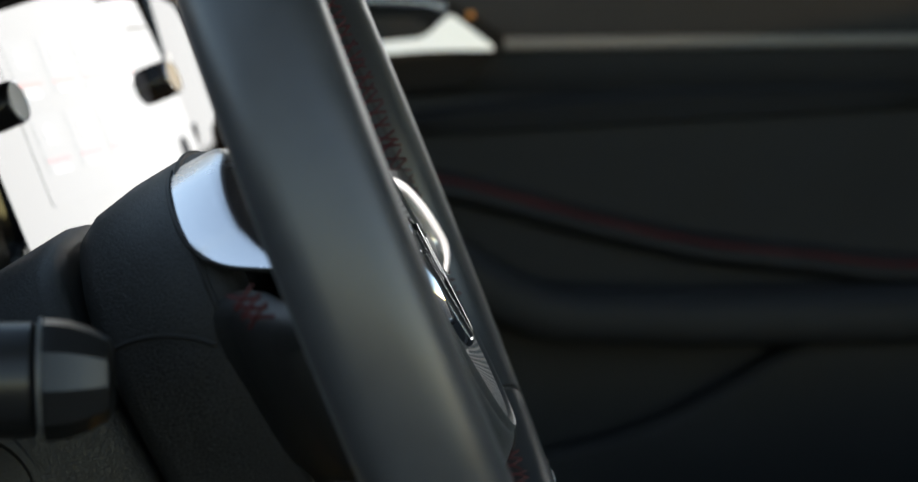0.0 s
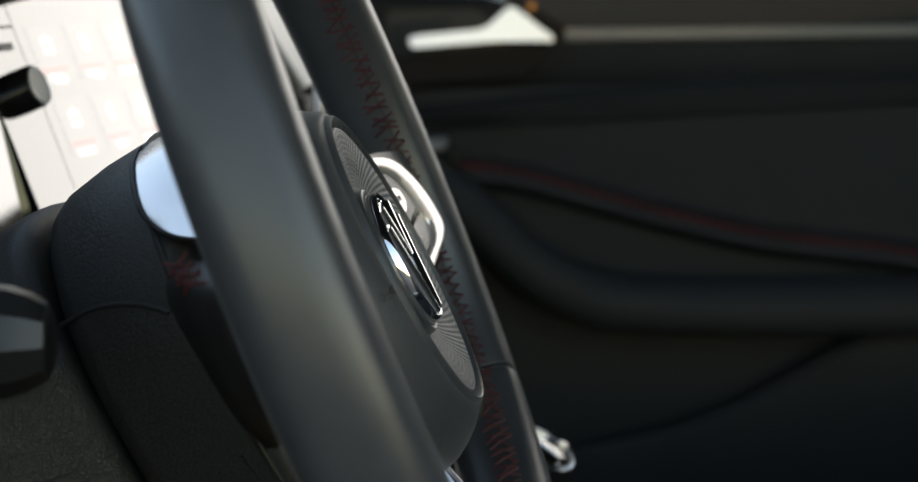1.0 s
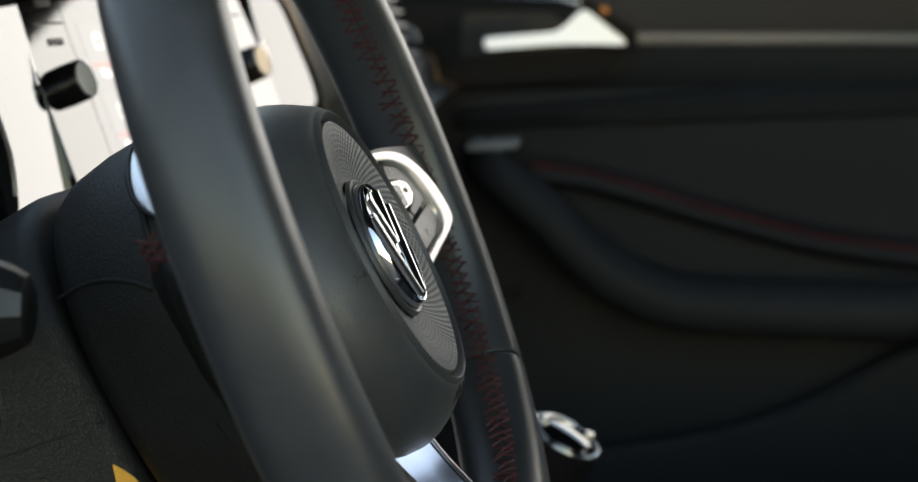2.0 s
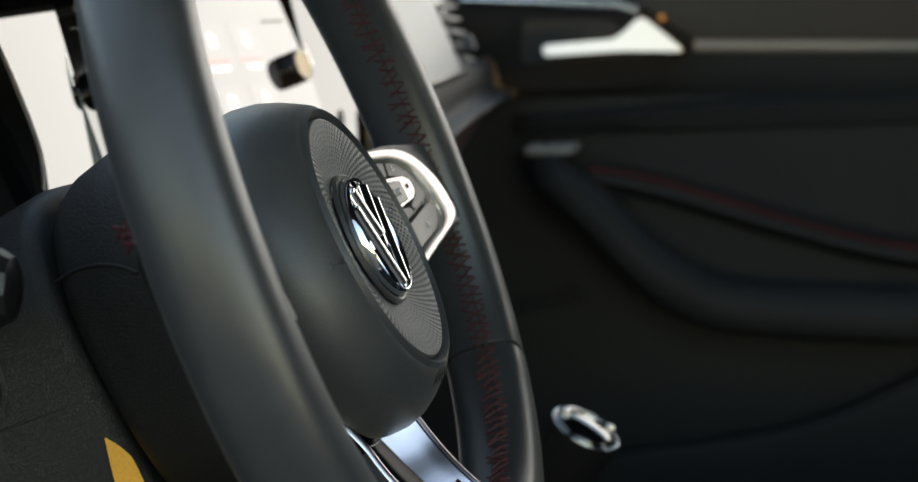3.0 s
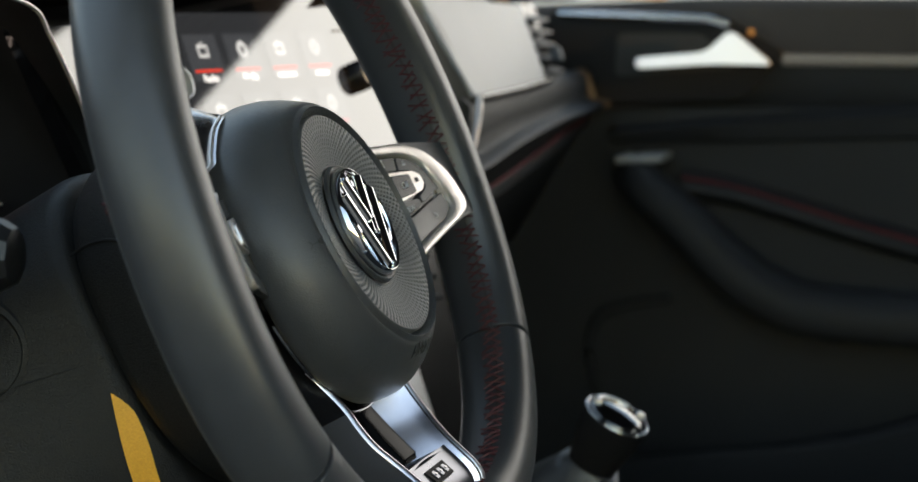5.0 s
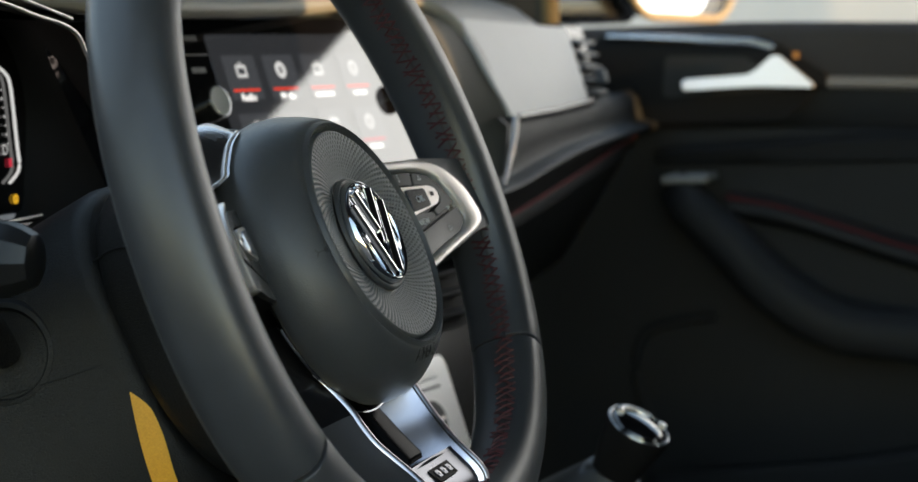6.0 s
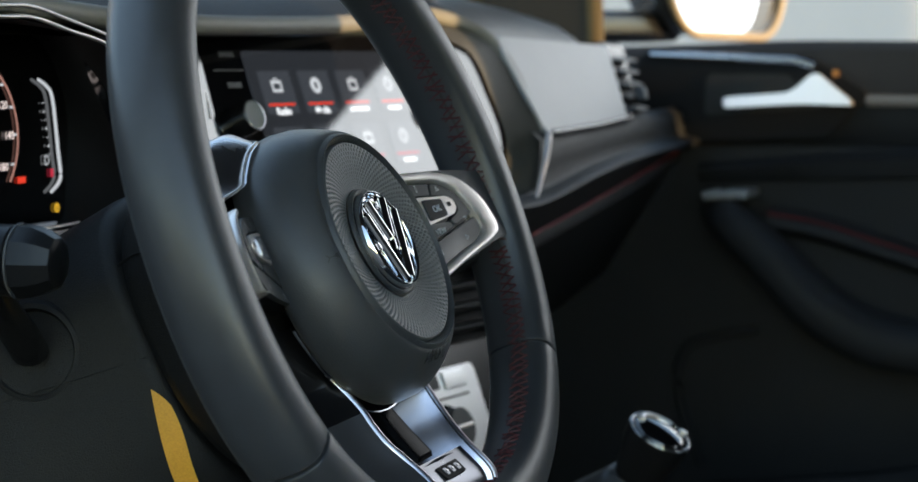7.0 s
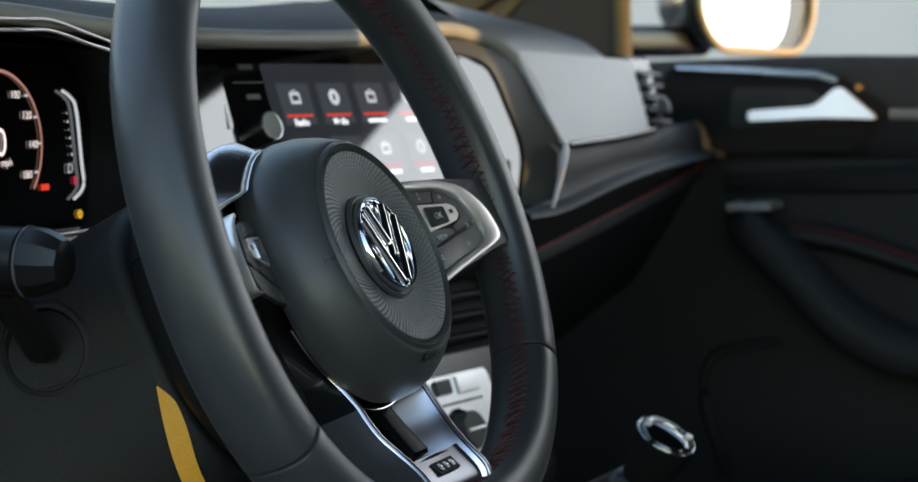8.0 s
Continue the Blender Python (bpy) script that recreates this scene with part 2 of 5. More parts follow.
def text_mesh(body, size, depth=0.0002, bold=0.0):
    """Letters in the built-in font as a mesh, centred, in the x-y plane."""
    cu = bpy.data.curves.new("letters", "FONT")
    cu.body = body
    cu.size = size
    cu.align_x, cu.align_y = "CENTER", "CENTER"
    cu.extrude = depth
    cu.offset = bold
    ob = bpy.data.objects.new("letters", cu)
    scene.collection.objects.link(ob)
    dg = bpy.context.evaluated_depsgraph_get()
    dg.update()
    me = bpy.data.meshes.new_from_object(ob.evaluated_get(dg))
    bm = bmesh.new()
    bm.from_mesh(me)
    bpy.data.objects.remove(ob)
    bpy.data.curves.remove(cu)
    bpy.data.meshes.remove(me)
    return bm


def oval(a, top, low, ex, n=72):
    """A rounded outline: half-width a, height top above and low below."""
    out = []
    for i in range(n):
        t = 2 * math.pi * i / n
        c, s = math.cos(t), math.sin(t)
        x = math.copysign(abs(c) ** (2 / ex), c) * a
        y = math.copysign(abs(s) ** (2 / ex), s) * (top if s > 0 else low)
        out.append((x, y))
    return out


# ---- steering wheel ----
TILT = radians(6.5)
RIM_U, RIM_T, RIM_L, RIM_V, RIM_N = 0.177, 0.1755, 0.158, 0.012, -0.0104


def rim_point(t):
    """The rim's centre line, flattened below."""
    c, s = math.cos(t), math.sin(t)
    half = RIM_U - 0.0016 * (1 - c)
    if s >= 0:
        u, v = half * c, RIM_T * s
    else:
        u, v = half * math.copysign(abs(c) ** 0.9, c), -RIM_L * abs(s) ** 0.9
    return Vector((u, RIM_V + v * math.cos(TILT), RIM_N + 0.0008 * c + v * math.sin(TILT)))


def rim_axes(t):
    tan = (rim_point(t + 0.01) - rim_point(t - 0.01)).normalized()
    nor = Vector((0, -math.sin(TILT), math.cos(TILT)))
    return tan.cross(nor).normalized(), nor


def rim_skin(t, ph, grow=1.0):
    """A point of the rim's skin; ph 0 is the outer side, 90 the face."""
    out, nor = rim_axes(t)
    c, s = math.cos(ph), math.sin(ph)
    a = 0.0156 * math.copysign(abs(c) ** 0.76, c) * grow
    b = 0.0188 * math.copysign(abs(s) ** 0.76, s) * grow
    return rim_point(t) + out * a + nor * b


def rim_part(name, t0, t1, n, mat, label=""):
    rows = []
    for i in range(n + 1):
        g = 1.0
        if i in (0, n):
            g = 0.955
        t = t0 + (t1 - t0) * i / n
        if i == 1:
            t = t0 + 0.006
        if i == n - 1:
            t = t1 - 0.006
        rows.append([rim_skin(t, 2 * math.pi * k / 28, g) for k in range(28)])
    return part(name, rings(rows), mat, wheel, label, smooth=60)


S0 = radians(-32.5)
rim_part("rim", S0, math.pi - S0, 120, LEATHER, "smooth black leather rim")
rim_part("rim_base", math.pi - S0 + 0.007, 2 * math.pi + S0 - 0.007, 60, LEATHER, "black leather flat lower rim")


def stitches():
    """Crossed red threads along the inner side of the rim."""
    bm = bmesh.new()
    ph0 = radians(168)
    rnd = random.Random(4)

    def thread(p, q, out):
        d = (q - p)
        side = d.cross(out).normalized() * 0.00045
        up = out.normalized() * 0.0007
        mid = (p + q) / 2 + up
        ring = []
        for c in (p, mid, q):
            ring.append([bm.verts.new(c + side), bm.verts.new(c + up), bm.verts.new(c - side)])
        for a, b in zip(ring, ring[1:]):
            for i in range(2):
                bm.faces.new((a[i], a[i + 1], b[i + 1], b[i]))
    t = S0 - 0.95
    while t < math.pi - S0 + 0.95:
        t += rnd.uniform(-0.002, 0.002)
        for sgn in (1, -1):
            a, b = rim_skin(t + rnd.uniform(-0.010, 0.010), ph0 + rnd.uniform(0.16, 0.25) * sgn, 1.010), rim_skin(t + 0.028 + rnd.uniform(-0.010, 0.010), ph0 - rnd.uniform(0.16, 0.25) * sgn, 1.010)
            thread(a, b, (a - rim_point(t)))
        t += 0.034
    return bm


part("stitching", stitches(), STITCH, wheel, "red cross stitching", smooth=0)
rows = []
for i in range(181):
    t = S0 - 0.9 + (math.pi - 2 * S0 + 1.8) * i / 180
    rows.append([rim_skin(t, radians(168) + q, g) for q, g in ((-0.035, 1.0), (-0.02, 1.012), (0.0, 1.003), (0.02, 1.012), (0.035, 1.0))])
part("rim_seam", rings(rows, closed=False), PERF, wheel, smooth=60)

# the air-bag cover
PAD_UP = oval(0.0755, 0.0712, 0.0748, 2.25)
PAD_LOW = oval(0.0755, 0.0712, 0.0748, 2.02)
PAD_O = [p if p[1] > 0 else q for p, q in zip(PAD_UP, PAD_LOW)]
PAD_C = [(0.0592 * math.cos(2 * math.pi * i / 72), 0.0592 * math.sin(2 * math.pi * i / 72) - 0.0005) for i in range(72)]
pad_rows = []
for d, s, k in ((1.06, 0.90, 1), (1.03, 0.955, 1), (0.97, 0.985, 1), (0.86, 0.998, 1), (0.66, 0.998, 1), (0.48, 0.978, 0.97), (0.33, 0.945, 0.89), (0.21, 0.912, 0.74), (0.12, 0.885, 0.52), (0.075, 0.875, 0.26), (0.055, 0.865, 0.0)):
    pad_rows.append([(x * s * k + cx * (1 - k), y * s * k + cy * (1 - k), -d * (0.0315 + 0.0055 * max(0.0, -y / 0.0762) + 0.012 * max(0.0, y / 0.069))) for (x, y), (cx, cy) in zip(PAD_O, PAD_C)])
pad_rows += [[(1.014 * r * math.cos(2 * math.pi * i / 72), 1.014 * r * math.sin(2 * math.pi * i / 72) - 0.0005, n - 0.0007) for i in range(72)]
             for r, n in ((0.0578, -0.0014), (0.0573, -0.0010), (0.0567, 0.0002), (0.0558, 0.0009), (0.0550, 0.0002), (0.0545, -0.0034), (0.0536, -0.0048), (0.0528, -0.0090))]
pad = part("airbag_cover", rings(pad_rows), PADSKIN, wheel, "fine-grained black air-bag cover", smooth=50)


def dimpled_disc():
    """The cover's centre disc, with rows of small dimples round its axis."""
    prof = [(0.0518, -0.0006), (0.0510, -0.0007), (0.047, -0.0013), (0.041, -0.0026), (0.036, -0.0040), (0.0310, -0.0052), (0.0284, -0.0056)]

    def height(r):
        for (r1, z1), (r0, z0) in zip(prof, prof[1:]):
            if r >= r0:
                return z0 + (z1 - z0) * (r - r0) / (r1 - r0)
        return prof[-1][1]
    na, nr, k = 1080, 112, 104
    rws = [[(r * math.cos(2 * math.pi * i / na), r * math.sin(2 * math.pi * i / na), z) for i in range(na)] for r, z in ((0.0528, -0.0042), (0.0525, -0.0012))]
    for q in range(nr + 1):
        r = 0.0518 * (0.0286 / 0.0518) ** (q / nr)
        z = height(r)
        edge = min(1.0, q / 5, (nr - q) / 4)
        row = []
        for i in range(na):
            t = 2 * math.pi * i / na
            h = math.cos(0.66 * k * math.log(r)) * math.cos(k * t)
            d = 0.0017 * max(0.0, h - 0.12) ** 0.7 * edge
            row.append((r * math.cos(t), r * math.sin(t), z - d))
        rws.append(row)
    rws.append([(0.0276 * math.cos(2 * math.pi * i / na), 0.0276 * math.sin(2 * math.pi * i / na), -0.0060) for i in range(na)])
    return rings([[(1.014 * x, 1.014 * y - 0.0005 * min(1.0, max(0.0, (math.hypot(x, y) - 0.029) / 0.02)), z - 0.0005) for x, y, z in row] for row in rws], cap=False)


part("disc", dimpled_disc(), DIMPLE, pad, "dimpled dark grey disc", smooth=80)
part("surround_ring", turned([(0.0288, -0.0050), (0.0284, -0.0034), (0.0277, -0.0030), (0.0267, -0.0034), (0.0261, -0.0060)], 96), PADSKIN, pad)
emblem = part("emblem", turned([(0.0283, -0.0066), (0.0282, -0.0022), (0.0277, -0.0004), (0.0270, 0.0006), (0.0262, 0.0004), (0.0256, -0.0008), (0.0253, -0.0034)], 96), CHROME, wheel, "round chrome emblem ring", smooth=60, m=Matrix.Scale(0.92, 4))
part("emblem_base", turned([(0.0257, -0.0036), (0.016, -0.0026), (0.008, -0.0022), (0.0005, -0.0021)], 64), GLOSS, emblem, "gloss black base")


def bar(u0, v0, u1, v1, w):
    """A raised chrome bar with sloped sides."""
    d = Vector((u1 - u0, v1 - v0)).normalized()
    s = Vector((-d.y, d.x))
    bm = bmesh.new()
    row = []
    for (u, v) in ((u0, v0), (u1, v1)):
        p = Vector((u, v))
        base = -0.0030
        row.append([bm.verts.new((*(p + s * w * k), z)) for k, z in ((-0.60, base), (-0.56, -0.0004), (-0.46, 0.0010), (-0.26, 0.0020), (0, 0.0024), (0.26, 0.0020), (0.46, 0.0010), (0.56, -0.0004), (0.60, base))])
    for i in range(8):
        bm.faces.new((row[0][i], row[0][i + 1], row[1][i + 1], row[1][i]))
    bm.faces.new(row[0][::-1])
    bm.faces.new(row[1])
    return bm


for sg in (1, -1):
    part("emblem_bar", bar(sg * 0.0105, 0.0218, sg * 0.0010, 0.0000, 0.0050), CHROME, emblem, smooth=60)
    part("emblem_bar", bar(sg * 0.0195, 0.0145, sg * 0.0035, -0.0235, 0.0052), CHROME, emblem, smooth=60)

bpy.context.view_layer.update()


def laid_on_pad(bm, lift):
    """Lay flat marks on the curved cover."""
    for v in bm.verts:
        hit, loc, nor, _ = pad.ray_cast(Vector((v.co.x, v.co.y, 0.05)), Vector((0, 0, -1)))
        if hit:
            v.co = loc + nor * (v.co.z + lift)
    return bm


bm = text_mesh("AIRBAG", 0.0066, 0.0)
bmesh.ops.translate(bm, vec=(-0.0030, -0.0613, 0), verts=bm.verts)
part("airbag_lettering", laid_on_pad(bm, 0.0007), DARKMARK, pad, "dark embossed lettering", smooth=0)


def horn_mark():
    """A small horn sign: a bell, a stem and two sound strokes."""
    bm = prism([(0.0, 0.0009), (0.0022, 0.0022), (0.0022, -0.0022), (0.0, -0.0009)], 0, 0.0003)
    for seg in (((-0.0030, 0), (0, 0)), ((-0.003, 0), (-0.0042, 0.0022)), ((-0.003, 0), (-0.0042, -0.0022)), ((0.0030, 0.0012), (0.0046, 0.0022)), ((0.0030, -0.0012), (0.0046, -0.0022))):
        (a, b), (c, d) = seg
        dv = Vector((c - a, d - b)).normalized()
        s = Vector((-dv.y, dv.x)) * 0.00028
        vs = [bm.verts.new((a + s.x, b + s.y, 0.0003)), bm.verts.new((c + s.x, d + s.y, 0.0003)), bm.verts.new((c - s.x, d - s.y, 0.0003)), bm.verts.new((a - s.x, b - s.y, 0.0003))]
        bm.faces.new(vs)
    return bm


bm = horn_mark()
bmesh.ops.transform(bm, matrix=Matrix.Translation((-0.0622, -0.0025, 0)) @ Matrix.Scale(0.80, 4), verts=bm.verts)
laid_on_pad(bm, 0.0003)
part("horn_sign", bm, PERF, pad, "dark horn sign", smooth=0)

# hub behind the cover, its silver shoulders, and the grained rear housing
rows = []
for n, a, tp, lo in ((-0.024, 0.050, 0.050, 0.050), (-0.044, 0.052, 0.060, 0.050), (-0.0475, 0.060, 0.066, 0.058), (-0.0515, 0.094, 0.074, 0.074)):
    rows.append([(x, y, n) for x, y in oval(a, tp, lo, 2.4)])
part("hub_front", rings(rows), SOFTGLOSS, wheel, "semi-gloss black hub behind the cover", smooth=50)
rows = []
for n, a, tp, lo in ((-0.049, 0.0930, 0.0745, 0.0730), (-0.0492, 0.0955, 0.0760, 0.0760), (-0.0525, 0.0985, 0.0785, 0.085), (-0.058, 0.1005, 0.0800, 0.0945), (-0.077, 0.094, 0.079, 0.092), (-0.092, 0.089, 0.0765, 0.088), (-0.0975, 0.086, 0.0735, 0.085), (-0.100, 0.080, 0.068, 0.080)):
    rows.append([(x, y, n) for x, y in oval(a, tp, lo, 2.4)])
hub = part("rear_housing", rings(rows), GRAIN, wheel, "grained black rear housing", smooth=50)


SHOULDER_FRONT = curve_points([(-0.0270, 0.0680, -0.0325), (-0.0350, 0.0662, -0.0302), (-0.0475, 0.0612, -0.0300), (-0.0600, 0.0515, -0.0305), (-0.0655, 0.0468, -0.0303), (-0.0740, 0.0440, -0.0300), (-0.0860, 0.0416, -0.0302), (-0.0965, 0.0388, -0.0308)], 44)
SHOULDER_BACK = curve_points([(-0.0320, 0.0780, -0.0585), (-0.0450, 0.0762, -0.0585), (-0.0590, 0.0725, -0.0585), (-0.0730, 0.0650, -0.0583), (-0.0820, 0.0575, -0.0572), (-0.0865, 0.0515, -0.0540), (-0.0915, 0.0458, -0.0480), (-0.0985, 0.0385, -0.0345)], 44)


def shoulder(sg):
    """A silver saddle over the hub on one side: it rises from its lip beside the cover and ends in a ledge above the spoke."""
    rws = []
    for f, g in ((-0.10, -0.04), (0.0, 0.0), (0.04, 0.15), (0.10, 0.35), (0.18, 0.60), (0.26, 0.82), (0.33, 0.955), (0.40, 1.015), (0.50, 1.035), (0.75, 1.03), (0.94, 1.01), (1.0, 0.99), (1.02, 0.90)):
        row = []
        for p, q in zip(SHOULDER_FRONT, SHOULDER_BACK):
            row.append((-sg * (p.x + (q.x - p.x) * g), (p.y + (q.y - p.y) * g) * (0.93 if sg > 0 else 1.0), p.z + (q.z - p.z) * f))
        rws.append(row)
    return rings(rws, closed=False)


for sg in (1, -1):
    trim = part("shoulder_trim", shoulder(sg), SHOULDER, wheel, "satin silver trim saddle", smooth=50)
    part("trim_lip", tube([(-sg * p.x, p.y * (0.93 if sg > 0 else 1.0), p.z + 0.0006) for p in SHOULDER_FRONT], 0.0010, 8), BRIGHT, trim, "bright silver lip", smooth=60)
    part("trim_gap", tube([(-sg * p.x * 1.004, p.y * (0.934 if sg > 0 else 1.004), p.z - 0.0004) for p in SHOULDER_BACK], 0.0008, 6), DARKMARK, trim, smooth=60)
bm = tube([(x * 1.006, y * 1.006, -0.0568) for x, y in oval(0.100, 0.0795, 0.093, 2.4)], 0.0011, 6, closed=True)
part("housing_seam", bm, DARKMARK, hub)
bm = tube(curve_points([(-0.0775, 0.0392, -0.1000), (-0.0821, 0.0394, -0.0892), (-0.0852, 0.0383, -0.0821), (-0.0883, 0.0362, -0.0757), (-0.0924, 0.0322, -0.0682), (-0.0959, 0.0274, -0.0624)], 24), 0.0008, 6)
part("housing_seam", bm, DARKMARK, hub)


# side spokes
def spoke_n(u, sg=1):
    """The key field's height: it rises from the hub to the rim."""
    if sg > 0:
        return -0.012 + (abs(u) - 0.08) * 0.2
    return -0.0272 + (abs(u) - 0.0755) * 0.345


def spoke_shape(sg):
    def shape(co):
        return Vector((sg * co.x, co.y, spoke_n(co.x, sg) + co.z))
    return shape


def spoke_cover(sg):
    """The smooth back of a side spoke, from the housing out to the rim."""
    rws = []
    for u, top, low, vh in ((0.080, -0.042, -0.084, 0.033), (0.092, -0.039, -0.066, 0.0325), (0.105, -0.035, -0.056, 0.031), (0.130, -0.029, -0.048, 0.028), (0.150, -0.022, -0.041, 0.026), (0.172, -0.015, -0.028, 0.024)):
        rws.append([(sg * u, 0.006 + vh * x, (top + low) / 2 + (top - low) / 2 * y) for x, y in oval(1, 1, 1, 2.8, 32)])
    return rings(rws)


for sg in (1, -1):
    part("spoke_cover", spoke_cover(sg), GRAIN, wheel, "grained black back of the spoke", smooth=60)

OUT = rounded([(0.066, 0.0375), (0.108, 0.0335), (0.130, 0.0265), (0.1445, 0.0105), (0.1475, -0.0080), (0.136, -0.0125), (0.104, -0.0190), (0.066, -0.0275)], [0.001, 0.012, 0.012, 0.008, 0.006, 0.006, 0.02, 0.001], 6)
INN = rounded([(0.0665, 0.0320), (0.106, 0.0278), (0.122, 0.0205), (0.1305, 0.0050), (0.1320, -0.0050), (0.122, -0.0108), (0.100, -0.0145), (0.0665, -0.0222)], [0.001, 0.012, 0.012, 0.008, 0.007, 0.007, 0.02, 0.001], 6)


INN_L = rounded([(0.0665, 0.0310), (0.106, 0.0296), (0.1290, 0.0245), (0.1430, 0.0090), (0.1450, -0.0108), (0.126, -0.0108), (0.100, -0.0130), (0.0665, -0.0150)], [0.001, 0.012, 0.012, 0.008, 0.007, 0.007, 0.02, 0.001], 6)
OUT_L = rounded([(0.066, 0.0340), (0.108, 0.0322), (0.132, 0.0270), (0.1470, 0.0105), (0.1490, -0.0120), (0.130, -0.0122), (0.104, -0.0141), (0.066, -0.0160)], [0.001, 0.012, 0.012, 0.008, 0.006, 0.006, 0.02, 0.001], 6)


def trim_loop(sg):
    """The silver surround of the keys, raised in the middle; on the driver's left it ends at its lower outer corner."""
    rws = []
    outer, inner = (OUT, INN) if sg > 0 else (OUT_L[13:36], INN_L[13:36])
    for k, z in ((0.0, -0.006), (0.0, -0.001), (0.06, 0.0009), (0.25, 0.0016), (0.8, 0.0013), (0.97, 0.0003), (1.0, -0.004)):
        rws.append([Vector((sg * (a[0] * (1 - k) + b[0] * k), a[1] * (1 - k) + b[1] * k, spoke_n(a[0] * (1 - k) + b[0] * k, sg) + z)) for a, b in zip(outer, inner)])
    return rings(rws, closed=sg > 0, cap=False)


def key_bed(sg):
    o = [(x * 0.998, y * 0.995) for x, y in (INN if sg > 0 else INN_L)]
    return prism(o, -0.012, -0.0032, shape=spoke_shape(sg))


for sg in (1, -1):
    base_o = [(0.055, 0.0370), (0.118, 0.0350), (0.150, 0.0300), (0.170, 0.0270), (0.170, -0.0120), (0.150, -0.0120), (0.118, -0.0180), (0.055, -0.0260)]
    if sg < 0:
        base_o = [(0.076, 0.0240), (0.118, 0.0240), (0.150, 0.0220), (0.170, 0.0200), (0.170, -0.0120), (0.150, -0.0120), (0.118, -0.0160), (0.072, -0.0200)]
    spoke = part("spoke", prism(rounded(base_o, 0.010), -0.034, -0.0050 if sg > 0 else -0.016, 0.005, 3, spoke_shape(sg)), LEATHER if sg > 0 else PERF, wheel, "black leather spoke with key field", smooth=60)
    part("key_surround", trim_loop(sg), BRIGHT, spoke, "satin silver key surround", smooth=50)
    part("key_bed", key_bed(sg), SOFTGLOSS, spoke)
    sh = spoke_shape(sg)
    keys = (
        [(0.0675, 0.0310), (0.1005, 0.0278), (0.0975, 0.0205), (0.0675, 0.0240)],
        [(0.1018, 0.0276), (0.1130, 0.0240), (0.1215, 0.0180), (0.1285, 0.0055), (0.1080, 0.0012), (0.1065, 0.0050), (0.1165, 0.0075), (0.1195, 0.0120), (0.1150, 0.0178), (0.0990, 0.0205)],
        [(0.0675, 0.0062), (0.0800, 0.0058), (0.1048, 0.0040), (0.1066, 0.0010), (0.0675, -0.0072)],
        [(0.0675, -0.0088), (0.0780, -0.0066), (0.1080, -0.0008), (0.1298, 0.0032), (0.1310, -0.0048), (0.1215, -0.0102), (0.1000, -0.0139), (0.0675, -0.0215)],
    )
    for o in keys:
        o = o if sg > 0 else [(u, max(v, -0.0140)) for u, v in o[:-2]] + [(o[-2][0], max(o[-2][1], -0.0128)), (o[-1][0], max(o[-1][1], -0.0145))]
        part("key", prism(rounded(o, 0.0014, 3), -0.006, -0.0006, 0.0006, 2, sh), KEY, spoke, smooth=50)
    part("key_frame", prism(rounded([(0.0780, 0.0215), (0.1120, 0.0178), (0.1165, 0.0130), (0.1130, 0.0075), (0.0800, 0.0045)], 0.0035, 4), -0.004, 0.0006, 0.0006, 2, sh), BRIGHT, spoke, "satin silver key frame", smooth=50)
    part("key", prism(rounded([(0.0850, 0.0190), (0.1030, 0.0172), (0.1030, 0.0072), (0.0850, 0.0066)], 0.0018, 3), 0.0003, 0.0016, 0.0005, 2, sh), SOFTGLOSS if sg > 0 else SILVER, spoke, "square key", smooth=50)
    if sg > 0:
        for body, size, at in (("OK", 0.0052, (0.0945, 0.0122, 0.0018)), ("VIEW", 0.0042, (0.0925, 0.0002, -0.0003))):
            bm = text_mesh(body, size, 0.0001)
            for v in bm.verts:
                v.co = sh(Vector((v.co.x + at[0], v.co.y + at[1], v.co.z + at[2])))
            part("key_lettering", bm, LEGEND, spoke, "pale key lettering", smooth=0)
    for kind, u, v in (("up", 0.1060, 0.0235), ("down", 0.1200, 0.0030), ("next", 0.1140, -0.0070), ("back", 0.0835, -0.0108), ("strokes", 0.0870, 0.0262)):
        k = 0.0017
        if kind == "up":
            o = [(-k, -k * 0.8), (k, -k * 0.8), (0, k)]
        elif kind == "down":
            o = [(-k, k * 0.8), (0, -k), (k, k * 0.8)]
        elif kind == "next":
            o = [(-k, -k), (k, 0), (-k, k)]
        elif kind == "back":
            o = [(k, -k), (k, k), (-k, 0)]
        else:
            o = [(-k * 0.25, -k * 1.3), (k * 0.35, -k * 1.3), (k * 0.35, k * 1.3), (-k * 0.25, k * 1.3)]
        cx, cy = sum(p[0] for p in o) / len(o), sum(p[1] for p in o) / len(o)
        bm = bmesh.new()
        a = [bm.verts.new(sh(Vector((u + x, v + y, -0.0003)))) for x, y in o]
        b = [bm.verts.new(sh(Vector((u + cx + (x - cx) * 0.62, v + cy + (y - cy) * 0.62, -0.0003)))) for x, y in o]
        for i in range(len(o)):
            j = (i + 1) % len(o)
            bm.faces.new((a[i], a[j], b[j], b[i]))
        part("key_sign", bm, LEGEND, spoke, smooth=0)
    bm = prism([(-0.0016, -0.0012), (0.0016, -0.0012), (0.0016, 0.0012), (-0.0016, 0.0012)], 0.0007, 0.0009)
    for v in bm.verts:
        v.co = sh(Vector((v.co.x + 0.1090, v.co.y + 0.0132, v.co.z)))
